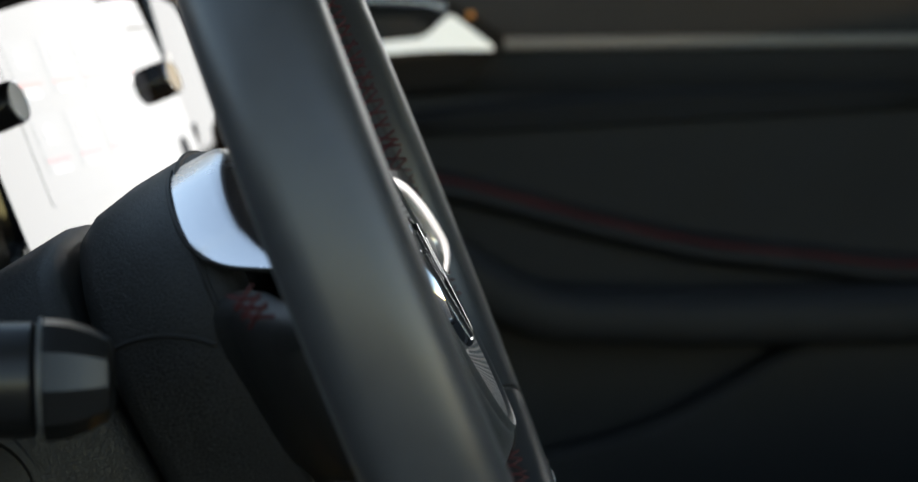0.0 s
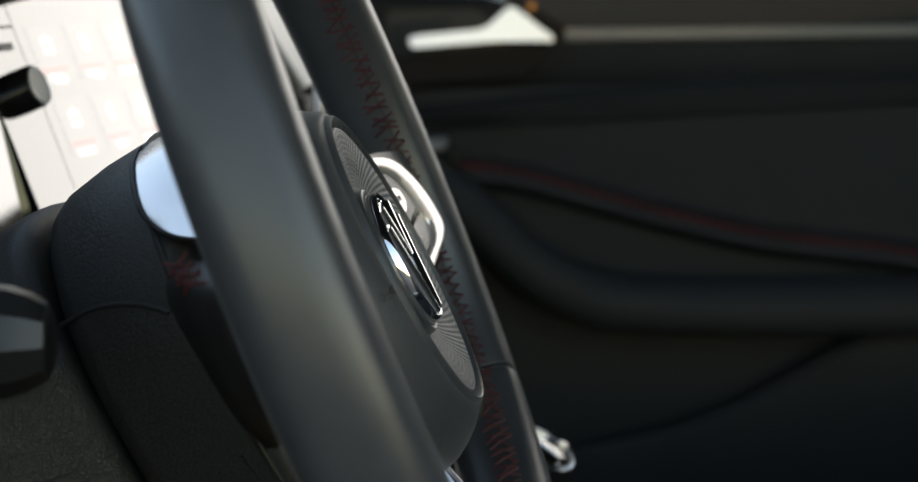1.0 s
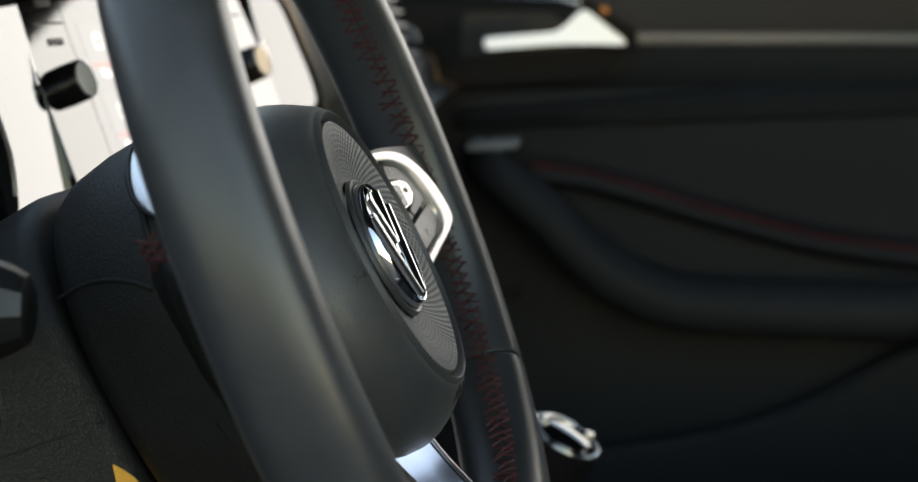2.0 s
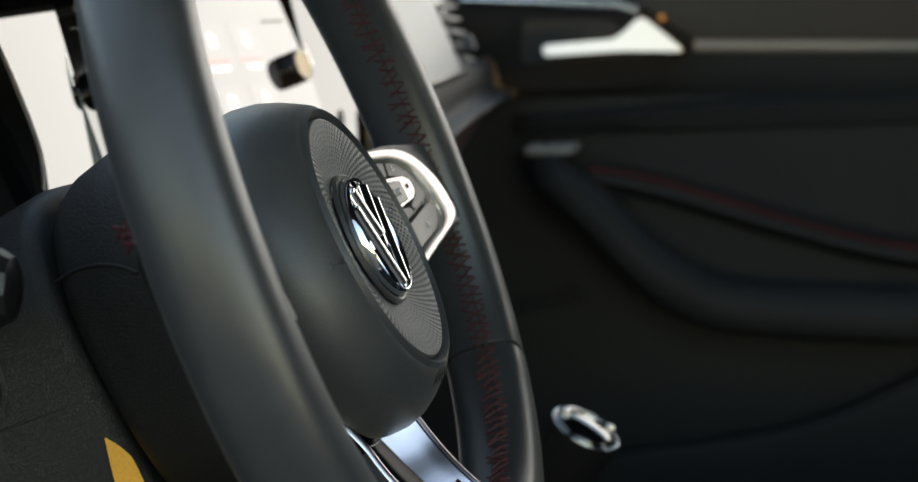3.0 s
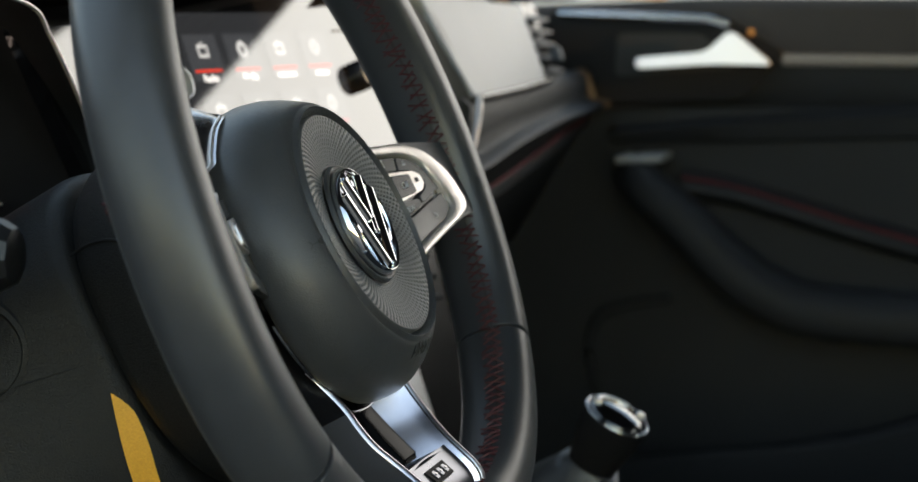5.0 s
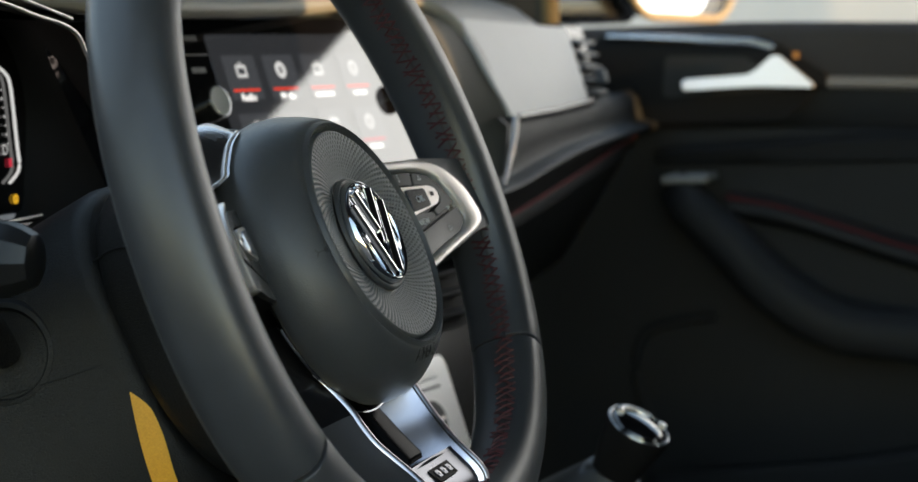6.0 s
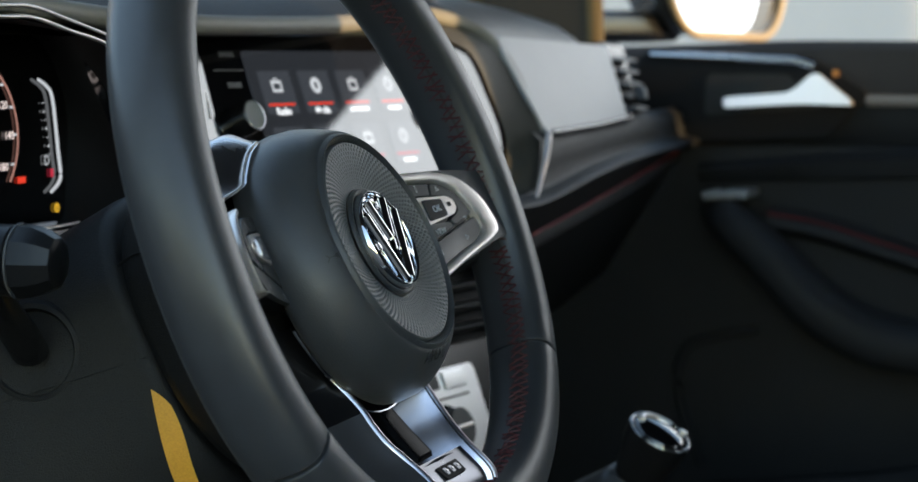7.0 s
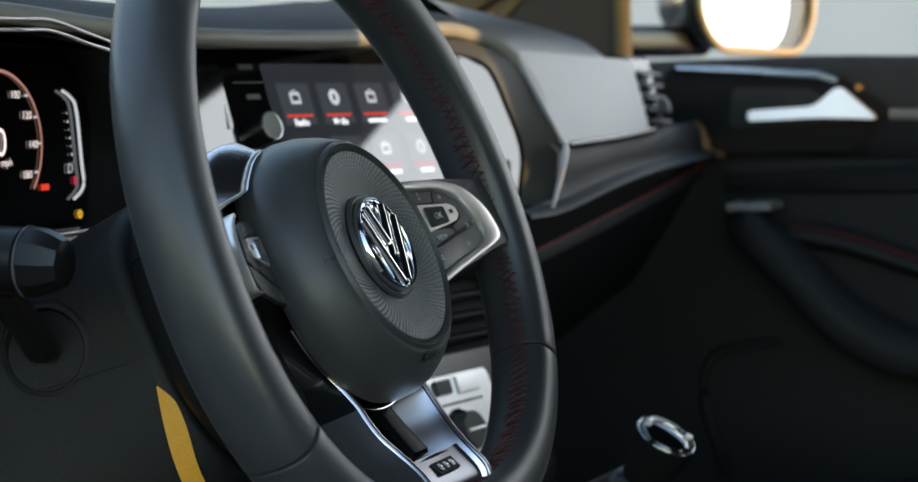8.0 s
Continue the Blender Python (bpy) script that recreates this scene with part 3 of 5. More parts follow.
    part("key_sign", bm, DARKMARK, spoke, smooth=0)

for k in range(3):
    for sg in (1, -1):
        c = Vector((-0.1480 - 0.0010 * k, 0.0410 - 0.0030 * k, -0.0400 + 0.0006 * k))
        part("spoke_stitch", tube([c + Vector((0.003, sg * 0.0022, -0.004)), c + Vector((-0.001, 0, -0.0005)), c + Vector((0, -sg * 0.0022, 0.004))], 0.0006, 5), STITCH, wheel, smooth=60)

# lower spoke: two silver ridges that rise to the rim, a gloss black tongue between, and a badge plate
RIDGE = ((-0.0225, 0.0560, -0.0420), (-0.0340, 0.0532, -0.0410), (-0.0480, 0.0470, -0.0390), (-0.056, 0.0428, -0.0372), (-0.070, 0.0405, -0.0330), (-0.080, 0.0402, -0.0312), (-0.090, 0.0392, -0.0288), (-0.100, 0.0362, -0.0252), (-0.108, 0.0345, -0.0218), (-0.115, 0.0342, -0.0188), (-0.1215, 0.0350, -0.0168), (-0.1275, 0.0352, -0.0166), (-0.133, 0.0335, -0.0190), (-0.138, 0.0300, -0.0240))
RIDGE = [tuple(p) for p in curve_points(RIDGE, 44)]


def arm(sg, section, first=0, last=44):
    rws = []
    for v, u, n in RIDGE[first:last]:
        rws.append([(sg * (u * a + b), v, n + c) for a, b, c in section])
    return rings(rws, closed=False)


for sg in (1, -1):
    spoke_arm = part("lower_spoke_arm", arm(sg, ((0.34, 0.002, -0.0270), (0.48, 0.002, -0.0240), (0.60, 0.002, -0.0180), (0.70, 0.002, -0.0128), (0.80, 0.0012, -0.0074), (0.88, 0.0006, -0.0036), (0.938, 0, -0.0012)), 9), ARMM, wheel, "satin silver lower spoke arm", smooth=60)
    part("arm_line", tube([(sg * u * 0.942, v, n - 0.0010) for v, u, n in RIDGE[10:40]], 0.0005, 6), DARKMARK, spoke_arm, smooth=60)
    part("arm_ridge", arm(sg, ((0.945, 0, -0.0012), (0.955, 0.0002, 0.0000), (0.98, 0.0004, 0.0006), (1.0, 0.0012, 0.0004), (1.0, 0.0022, -0.0012)), 7), RIDGEM, wheel, "bright silver ridge", smooth=60)
    part("arm_edge", arm(sg, ((0.99, -0.0006, -0.0010), (1.0, 0.0, 0.0), (1.0, 0.0008, -0.0004)), 0, 8), SILVER, wheel, "thin silver edge", smooth=60)
    flank = part("arm_flank", arm(sg, ((1.0, 0.0006, -0.0006), (1.0, 0.0060, -0.0050), (1.0, 0.0140, -0.0115), (1.0, 0.0260, -0.0180), (1.0, 0.0420, -0.0220))), FLANKM, wheel, "gloss black outer flank", smooth=60)
    part("flank_inlay", arm(sg, ((1.0, 0.0030, -0.0012), (1.0, 0.0060, -0.0036), (1.0, 0.0140, -0.0101), (1.0, 0.0260, -0.0166), (1.0, 0.0272, -0.0182)), 14), DARKSATIN, flank, "dark grey satin inlay", smooth=60)
    part("arm_groove", tube([(sg * (u + 0.0285), v, n - 0.0182) for v, u, n in RIDGE[12:]], 0.0010, 6), DARKMARK, flank, smooth=60)
rows = []
for v, u, n in RIDGE[26:]:
    rows.append([(k * u * 0.93, v, n - 0.0038 - 0.0012 * (1 - abs(k))) for k in (-1, -0.8, -0.4, 0, 0.4, 0.8, 1)])
plate = part("badge_plate", rings(rows, closed=False), PLATEM, wheel, "satin silver plate with a small badge", smooth=60)
rows = [[(k * 0.033, -0.1075 + dv, -0.0258 + dn) for k in (-1, 0, 1)] for dv, dn in ((0.0, -0.016), (0.0, -0.001), (-0.001, 0.0))]
part("plate_edge", rings(rows, closed=False), PLATEM, plate, smooth=60)
BADGE = Matrix.Translation((0, -0.1155, -0.0231)) @ Matrix.Rotation(radians(-26), 4, "X") @ Matrix.Scale(0.82, 4)
bm = prism(rounded([(-0.0165, 0.0048), (0.0165, 0.0048), (0.0150, -0.0048), (-0.0150, -0.0048)], 0.001, 3), -0.002, 0.0012)
part("badge", bm, RECESS, plate, "gloss black badge field", smooth=30, m=BADGE)
for u in (-0.0088, 0.0, 0.0088):
    badge_bar = part("badge_bar", rings([[(x * 0.0048 + u, y * 0.0050, z) for x, y in rounded([(-0.5, -0.5), (0.5, -0.5), (0.5, 0.5), (-0.5, 0.5)], 0.2, 3)] for z in (0.0, 0.0018)]), PLATEM, plate, smooth=30, m=BADGE)
    part("badge_slot", block(0.0022, 0.0011, 0.0006, 0, at=(u + 0.0006, 0, 0.0020)), GLOSS, plate, smooth=0, m=BADGE)
bm = rings([[(sx * a, v, n + z) for sx, z in ((-1, -0.012), (-1, -0.0030), (-0.86, -0.0006), (-0.6, 0.0), (0.6, 0.0), (0.86, -0.0006), (1, -0.0030), (1, -0.012))] for v, a, n in ((-0.062, 0.0080, -0.0445), (-0.076, 0.0092, -0.0405), (-0.090, 0.0102, -0.0362), (-0.1030, 0.0110, -0.0315), (-0.1055, 0.0106, -0.0322), (-0.1062, 0.0102, -0.0400))], closed=False)
part("tongue", bm, TONGUE, wheel, "gloss black tongue between the silver arms", smooth=30)
rows = [[(x, y, z - 0.2 * (y + 0.055)) for x, y in rounded([(-0.060, -0.050), (0.060, -0.050), (0.088, -0.138), (-0.088, -0.138)], 0.006)] for z in (-0.070, -0.0600)]
part("lower_spoke_back", rings(rows), SOFTGLOSS, wheel, "dark back of the lower spoke", smooth=40)
bm = tube([(0.0750 * math.sin(k / 50), -0.0752 * math.cos(k / 50), -0.0410) for k in range(-22, 23)], 0.0006, 6)
part("cover_lip", bm, SILVER, wheel, "thin silver lip", smooth=60)
bm = tube([(-0.0745 * math.cos(a), -0.0750 * math.sin(a), -0.0335 - 0.003 * math.sin(a)) for a in [radians(20 + 3 * k) for k in range(9)]], 0.0007, 6)
part("cover_lip", bm, SILVER, wheel, "thin silver lip", smooth=60)

SLATM = material("vent_slat_plastic", (0.022, 0.022, 0.023), 0.38, spec=0.45, vary=0.2, noise_scale=40)

# ---- steering column ----
column = thing("steering_column", "grained black steering column shroud behind the wheel", "steering column", WHEEL)
rows = []
for n, a, tp, lo in ((-0.1020, 0.066, 0.062, 0.070), (-0.1025, 0.074, 0.0715, 0.080), (-0.1045, 0.0780, 0.0755, 0.086), (-0.110, 0.0800, 0.0770, 0.090), (-0.135, 0.0850, 0.0755, 0.098), (-0.180, 0.096, 0.072, 0.110), (-0.230, 0.112, 0.068, 0.124), (-0.300, 0.118, 0.062, 0.140)):
    rows.append([(x, y, n) for x, y in oval(a, tp, lo, 3.2)])
shroud = part("shroud", rings(rows), GRAIN, column, smooth=50)
bm = tube([(-0.0785 - 0.0168 * k / 8, -0.006 + 0.0105 * k / 8, -0.106 - 0.072 * k / 8) for k in range(9)], 0.0004, 6)
part("shroud_seam", bm, DARKMARK, shroud)

# The sun patch on the shroud, put into a golden strip's colour and shape.
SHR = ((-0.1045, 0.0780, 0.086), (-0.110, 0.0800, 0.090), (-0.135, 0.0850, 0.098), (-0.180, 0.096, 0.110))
patch_rows = []
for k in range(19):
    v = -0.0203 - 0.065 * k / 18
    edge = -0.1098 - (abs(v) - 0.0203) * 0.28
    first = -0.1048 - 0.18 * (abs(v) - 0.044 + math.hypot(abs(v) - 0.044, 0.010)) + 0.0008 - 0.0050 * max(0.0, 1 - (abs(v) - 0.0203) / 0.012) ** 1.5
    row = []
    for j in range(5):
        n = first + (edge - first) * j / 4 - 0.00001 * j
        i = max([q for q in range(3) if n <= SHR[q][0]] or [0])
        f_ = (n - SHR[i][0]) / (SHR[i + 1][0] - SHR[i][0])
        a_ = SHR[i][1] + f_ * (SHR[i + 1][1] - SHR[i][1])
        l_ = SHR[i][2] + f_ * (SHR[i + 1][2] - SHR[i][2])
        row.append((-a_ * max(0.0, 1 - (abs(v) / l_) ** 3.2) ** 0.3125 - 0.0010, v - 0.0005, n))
    patch_rows.append(row)
SUN_PATCH = material("painted_sun_patch", (1.0, 0.40, 0.04), 0.55, vary=0.35, noise_scale=900, grain=0.5, grain_scale=900)
part("sun_patch", rings(patch_rows, closed=False), SUN_PATCH, column, "golden sun patch painted on the shroud", smooth=60)

# indicator stalk: a boot on the shroud, a stem and a ribbed cap
stalk = thing("indicator_stalk", "black indicator stalk with a ribbed end cap beside the steering column", "stalk")
boot_at = Vector((-0.093, 0.148, 0.873))
boot_axis = Vector((-0.96, -0.22, 0.10)).normalized()
bm = turned([(0.0290, -0.014), (0.0285, -0.003), (0.0265, 0.0006), (0.0240, 0.0012), (0.0226, -0.0004), (0.0215, -0.008), (0.016, -0.010), (0.0095, -0.009)], 48)
part("boot", bm, GRAIN, stalk, "round black boot", m=Matrix.Translation(boot_at - 0.0035 * boot_axis) @ boot_axis.to_track_quat("Z", "Y").to_matrix().to_4x4() @ Matrix.Scale(0.88, 4))
bm = tube(curve_points([boot_at, (-0.112, 0.142, 0.886), (-0.138, 0.136, 0.904), (-0.156, 0.130, 0.922)], 12), [0.0092] * 6 + [0.0090] * 6, 14, flat=0.8)
part("stem", bm, SOFTGLOSS, stalk)
c0, c1 = Vector((-0.155, 0.0905, 0.9215)), Vector((-0.166, 0.175, 0.9265))
AX = Matrix.Translation(c0) @ (c1 - c0).to_track_quat("Z", "Y").to_matrix().to_4x4()
part("end_cap", turned([(0.0001, -0.0016), (0.0080, -0.0013), (0.0112, 0.0002), (0.0140, 0.0050), (0.0160, 0.0105), (0.0166, 0.0150), (0.0166, 0.0172)], 10), STALKM, stalk, "dark grey faceted end cap", m=AX, smooth=25)
part("cap_ring", turned([(0.0150, 0.0172), (0.0168, 0.0175), (0.0168, 0.0183), (0.0150, 0.0190)], 30), GREYRUB, stalk, "thin grey ring", m=AX)
part("grip", turned([(0.0140, 0.0190), (0.0158, 0.0205), (0.0160, 0.045), (0.0140, 0.075), (0.008, 0.084), (0.001, 0.085)], 16), STALKM, stalk, "dark grey ribbed grip", m=AX, smooth=25)

# ---- instrument cluster ----
cluster = thing("instrument_cluster", "dark digital instrument display with a speedometer, switched on, under its hood", "instrument panel")
part("display", block(0.34, 0.010, 0.115, 0.004, 3, (0.0, 0.2865, 0.976)), GLOSS, cluster, "gloss black display glass")
YD = 0.2802


def flat_ring(cx, cz, r0, r1, a0, a1, y, n=48):
    bm = bmesh.new()
    prev = None
    for i in range(n + 1):
        a = a0 + (a1 - a0) * i / n
        cur = (bm.verts.new((cx + r0 * math.cos(a), y, cz + r0 * math.sin(a))), bm.verts.new((cx + r1 * math.cos(a), y, cz + r1 * math.sin(a))))
        if prev:
            bm.faces.new((prev[0], prev[1], cur[1], cur[0]))
        prev = cur
    return bm


def face_text(body, size, x, y, z, mat, parent, label="", name="lettering"):
    bm = text_mesh(body, size, 0.0)
    bmesh.ops.transform(bm, matrix=Matrix.Translation((x, y, z)) @ Matrix.Rotation(radians(90), 4, "X"), verts=bm.verts)
    return part(name, bm, mat, parent, label, smooth=0)


part("dial_ring", flat_ring(0.062, 0.974, 0.0428, 0.0446, radians(-40), radians(220), YD), DIALRIM, cluster, "reddish glowing dial ring", smooth=0)
part("dial_ring", flat_ring(0.062, 0.974, 0.0446, 0.0452, radians(-150), radians(-40), YD), SOFTGLOSS, cluster, smooth=0)
for body, x, z in (("100", 0.0805, 1.0030), ("120", 0.0915, 0.9905), ("140", 0.0968, 0.9727), ("180", 0.0895, 0.9545)):
    face_text(body, 0.0066, x, YD, z, LAMPP, cluster, "pale dial numerals")
for a in (44, 22, -1, -26):
    bm = block(0.0030, 0.0004, 0.0014, 0, at=(0.062 + 0.0412 * math.cos(radians(a)), YD, 0.974 + 0.0412 * math.sin(radians(a))))
    part("dial_tick", bm, LAMPW, cluster, smooth=0)
face_text("0", 0.024, 0.0640, YD, 0.9740, LAMPP, cluster, "large speed numeral")
face_text("mph", 0.0066, 0.0690, YD, 0.9625, LAMPP, cluster)
part("warning_mark", block(0.0080, 0.0004, 0.0038, 0, at=(0.1075, YD, 0.9463)), LAMPR, cluster, "red lit warning bar", smooth=0)
part("warning_mark", block(0.0030, 0.0004, 0.0050, 0, at=(0.1405, YD, 0.9490)), LAMPD, cluster, "dim red lit bar", smooth=0)
bm = tube(curve_points([(0.1285, YD - 0.001, 1.0055), (0.1370, YD - 0.001, 1.0015), (0.1432, YD - 0.001, 0.9935), (0.1470, YD - 0.001, 0.9600), (0.1485, YD - 0.001, 0.9475), (0.1450, YD - 0.001, 0.9420), (0.1370, YD - 0.001, 0.9375)], 26), 0.0010, 8)
part("side_line", bm, LAMPW, cluster, "lit pale curved line", smooth=60)
for i in range(7):
    r = 0.0009 if i % 2 else 0.0006
    bm = turned([(r, 0), (r * 0.6, 0.0003), (0.0001, 0.0004)], 10)
    part("gear_dot", bm, LAMPW, cluster, m=Matrix.Translation((0.1340 + 0.0008 * i, YD, 0.9915 - 0.0052 * i)) @ Matrix.Rotation(radians(90), 4, "X"), smooth=0)
face_text("D", 0.0085, 0.1355, YD, 0.9565, LAMPW, cluster, "lit gear letter")
part("warning_lamp", flat_ring(0.1442, 0.9275, 0.0014, 0.0028, 0, 2 * math.pi, YD, 20), LAMPY, cluster, "amber warning lamp", smooth=0)
part("warning_lamp", flat_ring(0.1442, 0.9275, 0.0002, 0.0008, 0, 2 * math.pi, YD, 12), LAMPY, cluster, smooth=0)
# hood round the display
rows = []
HOOD_BACK = ((-0.158, -0.062), (0.152, -0.062), (0.166, 0.016), (0.146, 0.054), (0.112, 0.068), (-0.105, 0.064), (-0.158, 0.030))
HOOD_FRONT = ((-0.167, -0.066), (0.146, -0.060), (0.143, -0.022), (0.092, 0.034), (0.070, 0.056), (-0.111, 0.070), (-0.167, 0.034))
for y, w in ((0.285, 0.0), (0.262, 0.22), (0.238, 0.55), (0.215, 0.9), (0.198, 1.0)):
    o = [(a + (c - a) * w, b + (d - b) * w) for (a, b), (c, d) in zip(HOOD_BACK, HOOD_FRONT)]
    rows.append([(x, y, 0.972 + z) for x, z in rounded(o, [0.02, 0.02, 0.03, 0.02, 0.02, 0.05, 0.05], 7)])
part("hood", rings(rows, cap=False), DASH, cluster, "black hood lining", smooth=50)
LINE = [(-0.25, 0.20, 1.024), (-0.15, 0.20, 1.033), (-0.03, 0.20, 1.0356), (0.0035, 0.20, 1.0358), (0.036, 0.199, 1.0298), (0.0748, 0.198, 1.0221), (0.0885, 0.197, 1.0075), (0.1076, 0.196, 0.9835), (0.1294, 0.196, 0.9550), (0.1345, 0.196, 0.9418), (0.1354, 0.196, 0.9306)]
part("hood_line", tube(curve_points(LINE, 60), 0.0012, 8), BRIGHT, cluster, "bright silver hood line", smooth=60)
part("hood_line", tube([(x, y, z + 0.0058) for x, y, z in curve_points(LINE[:6], 40)], 0.0010, 8), BRIGHT, cluster, "bright silver hood line", smooth=60)
part("foot_strip", tube([(-0.16, 0.235, 0.9195), (0.050, 0.235, 0.9204), (0.096, 0.235, 0.9216)], 0.0010, 8), BRIGHT, cluster, "thin chrome strip", smooth=60)
part("foot_strip", prism([(-0.16, 0.9140), (0.074, 0.9150), (0.086, 0.9185), (-0.16, 0.9183)], 0, 0.002, shape=lambda c: Vector((c.x, 0.237 - c.z, c.y))), BRIGHT, cluster, "thin chrome strip", smooth=30)

# ---- centre display ----
PANEL = Matrix.Translation((0.350, 0.1792, 0.9768)) @ Matrix.Rotation(radians(-12), 4, "Z") @ Matrix.Rotation(radians(90 - 18), 4, "X")
panel = thing("centre_display", "gloss black touch screen with two dark rotary knobs, switched on", "car display", PANEL)
o = rounded([(-0.137, 0.056), (0.136, 0.060), (0.136, -0.072), (-0.134, -0.072)], 0.003, 4)
part("bezel", prism(o, -0.012, 0.0, 0.0004, 1), GLOSS, panel, "gloss black bezel", smooth=20)
WB = ((0.0372, 0.0424), (0.0527, 0.0081), (0.0593, -0.0287), (0.0402, -0.0703))
for x0, x1, sg in ((-0.245, -0.137, -1), (0.136, 0.258, 1)):
    hinge = PANEL @ Vector((x1 if sg < 0 else x0, 0, 0))
    turn, lean = (-7, 13.5) if sg < 0 else (-17, 13)
    WING = PANEL.inverted() @ Matrix.Translation(hinge) @ Matrix.Rotation(radians(turn), 4, "Z") @ Matrix.Rotation(radians(90 - lean), 4, "X")
    w = x1 - x0
    if sg < 0:
        o = [(-w, 0.052), (0, 0.056), (0.004, -0.075), (-w + 0.04, -0.075)]
    else:
        o = [(0, 0.056), (WB[0][0], WB[0][1]), (WB[1][0], WB[1][1]), (WB[2][0], WB[2][1]), (WB[3][0], WB[3][1]), (0, -0.076)]
    part("side_wing", prism(rounded(o, [0.02, 0.002, 0.002, 0.02] if sg < 0 else [0.002, 0.008, 0.02, 0.02, 0.01, 0.002], 6), -0.010, 0.0, 0.0004, 1), GLOSS, panel, "gloss black side wing", m=WING, smooth=20)
part("screen", prism(rounded([(-0.092, 0.047), (0.092, 0.047), (0.092, -0.052), (-0.092, -0.052)], 0.003, 3), -0.0002, 0.0002), SCREENGLASS, panel, "glossy lit touch screen", smooth=20)
for sg in (-1, 1):
    bm = turned([(0.0109, 0.0), (0.0108, 0.006), (0.0106, 0.0120), (0.0101, 0.0132)], 40)
    knob = part("knob", bm, SOFTGLOSS, panel, "ribbed dark rotary knob", m=Matrix.Translation((sg * 0.1095, 0.0, 0.0)) @ Matrix.Diagonal((1, 1, 0.78, 1)), smooth=40)
    part("knob_face", turned([(0.0100, 0.0134), (0.0086, 0.0142), (0.0070, 0.0138), (0.0001, 0.0138)], 40), KNOBFACE, knob, "grey knob face", smooth=40)
    part("knob_ring", turned([(0.0102, 0.0130), (0.0100, 0.0141), (0.0092, 0.0144), (0.0088, 0.0134)], 40), SILVER, knob, "satin ring", smooth=40)
    part("side_line", tube([(sg * 0.1380, 0.0540, 0.0012), (sg * 0.1392, 0.028, 0.0012), (sg * 0.1408, 0.0015, 0.0012)], 0.0006, 6), BRIGHT, panel, "thin bright line")
    part("key_gap", block(0.030, 0.0009, 0.0006, 0, at=(sg * 0.109, 0.0335, 0.0004)), GREYRUB, panel, smooth=0)
for y, w in ((0.0444, 0.0150), (0.0234, 0.0140)):
    part("key_lettering", block(w, 0.0036, 0.0004, 0, at=(-0.1075, y, 0.0005)), GREYRUB, panel, "grey key lettering", smooth=0)


def icon(i, j):
    """A display tile: a pale sign over a red line and a pale word."""
    x, y = -0.0640 + 0.0430 * i, 0.0178 - 0.0392 * j
    z = 0.00025
    tile = part("tile", block(0.034, 0.030, 0.00006, 0, at=(x, y, z)), TILE, panel, "dark display tile", smooth=0)
    k = (i + 4 * j) % 4
    if k in (0, 2):
        bm = prism(rounded([(-0.0055, -0.0045), (0.0055, -0.0045), (0.0055, 0.0040), (-0.0055, 0.0040)], 0.001, 3), 0, 0.00006)
        bmesh.ops.translate(bm, vec=(x, y + 0.0045, z + 0.00005), verts=bm.verts)
        part("sign", bm, LAMPW, tile, smooth=0)
        part("sign_window", block(0.0070, 0.0040, 0.00006, 0, at=(x, y + 0.0042, z + 0.00014)), TILE, tile, smooth=0)
        part("sign_bar", block(0.0045, 0.0008, 0.00006, 0, at=(x, y + 0.0096, z + 0.00008)), LAMPW, tile, smooth=0)
    else:
        bm = turned([(0.0058, 0.00006), (0.0034, 0.00006)], 24)
        bmesh.ops.translate(bm, vec=(x, y + 0.0045, z + 0.00005), verts=bm.verts)
        part("sign", bm, LAMPW, tile, smooth=0)
        part("sign_window", block(0.0030, 0.0046, 0.00006, 0, at=(x, y + 0.0045, z + 0.00014)), TILE, tile, smooth=0)
    part("red_line", block(0.0280, 0.0016, 0.00006, 0, at=(x, y - 0.0085, z + 0.00008)), LAMPD if j else LAMPR, tile, "red line", smooth=0)
    if j == 0 and i < 2:
        bm = text_mesh(("Radio", "Media")[i], 0.0068, 0.0, 0.00022)
        bmesh.ops.translate(bm, vec=(x, y - 0.0135, z + 0.00008), verts=bm.verts)
    else:
        bm = block((0.018, 0.011, 0.022, 0.016)[k], 0.0028, 0.00006, 0, at=(x, y - 0.0135, z + 0.00008))
    part("caption", bm, LAMPC, tile, "white caption", smooth=0)


for j in range(2):
    for i in range(4):
        icon(i, j)

# ---- dashboard ----
dash = thing("dashboard", "black soft-skinned dashboard with a pale grey trim panel", "dashboard")
BAND = [(-0.42, 0.215, 1.005), (-0.30, 0.208, 1.030), (-0.16, 0.204, 1.0425), (-0.044, 0.202, 1.0443), (0.070, 0.200, 1.0385), (0.140, 0.188, 1.0352), (0.260, 0.186, 1.0365), (0.380, 0.182, 1.0405), (0.4940, 0.180, 1.0490), (0.5340, 0.170, 1.0475), (0.5710, 0.150, 1.0335), (0.5830, 0.130, 1.0028), (0.5740, 0.109, 0.9600)]
path = curve_points(BAND, 90)


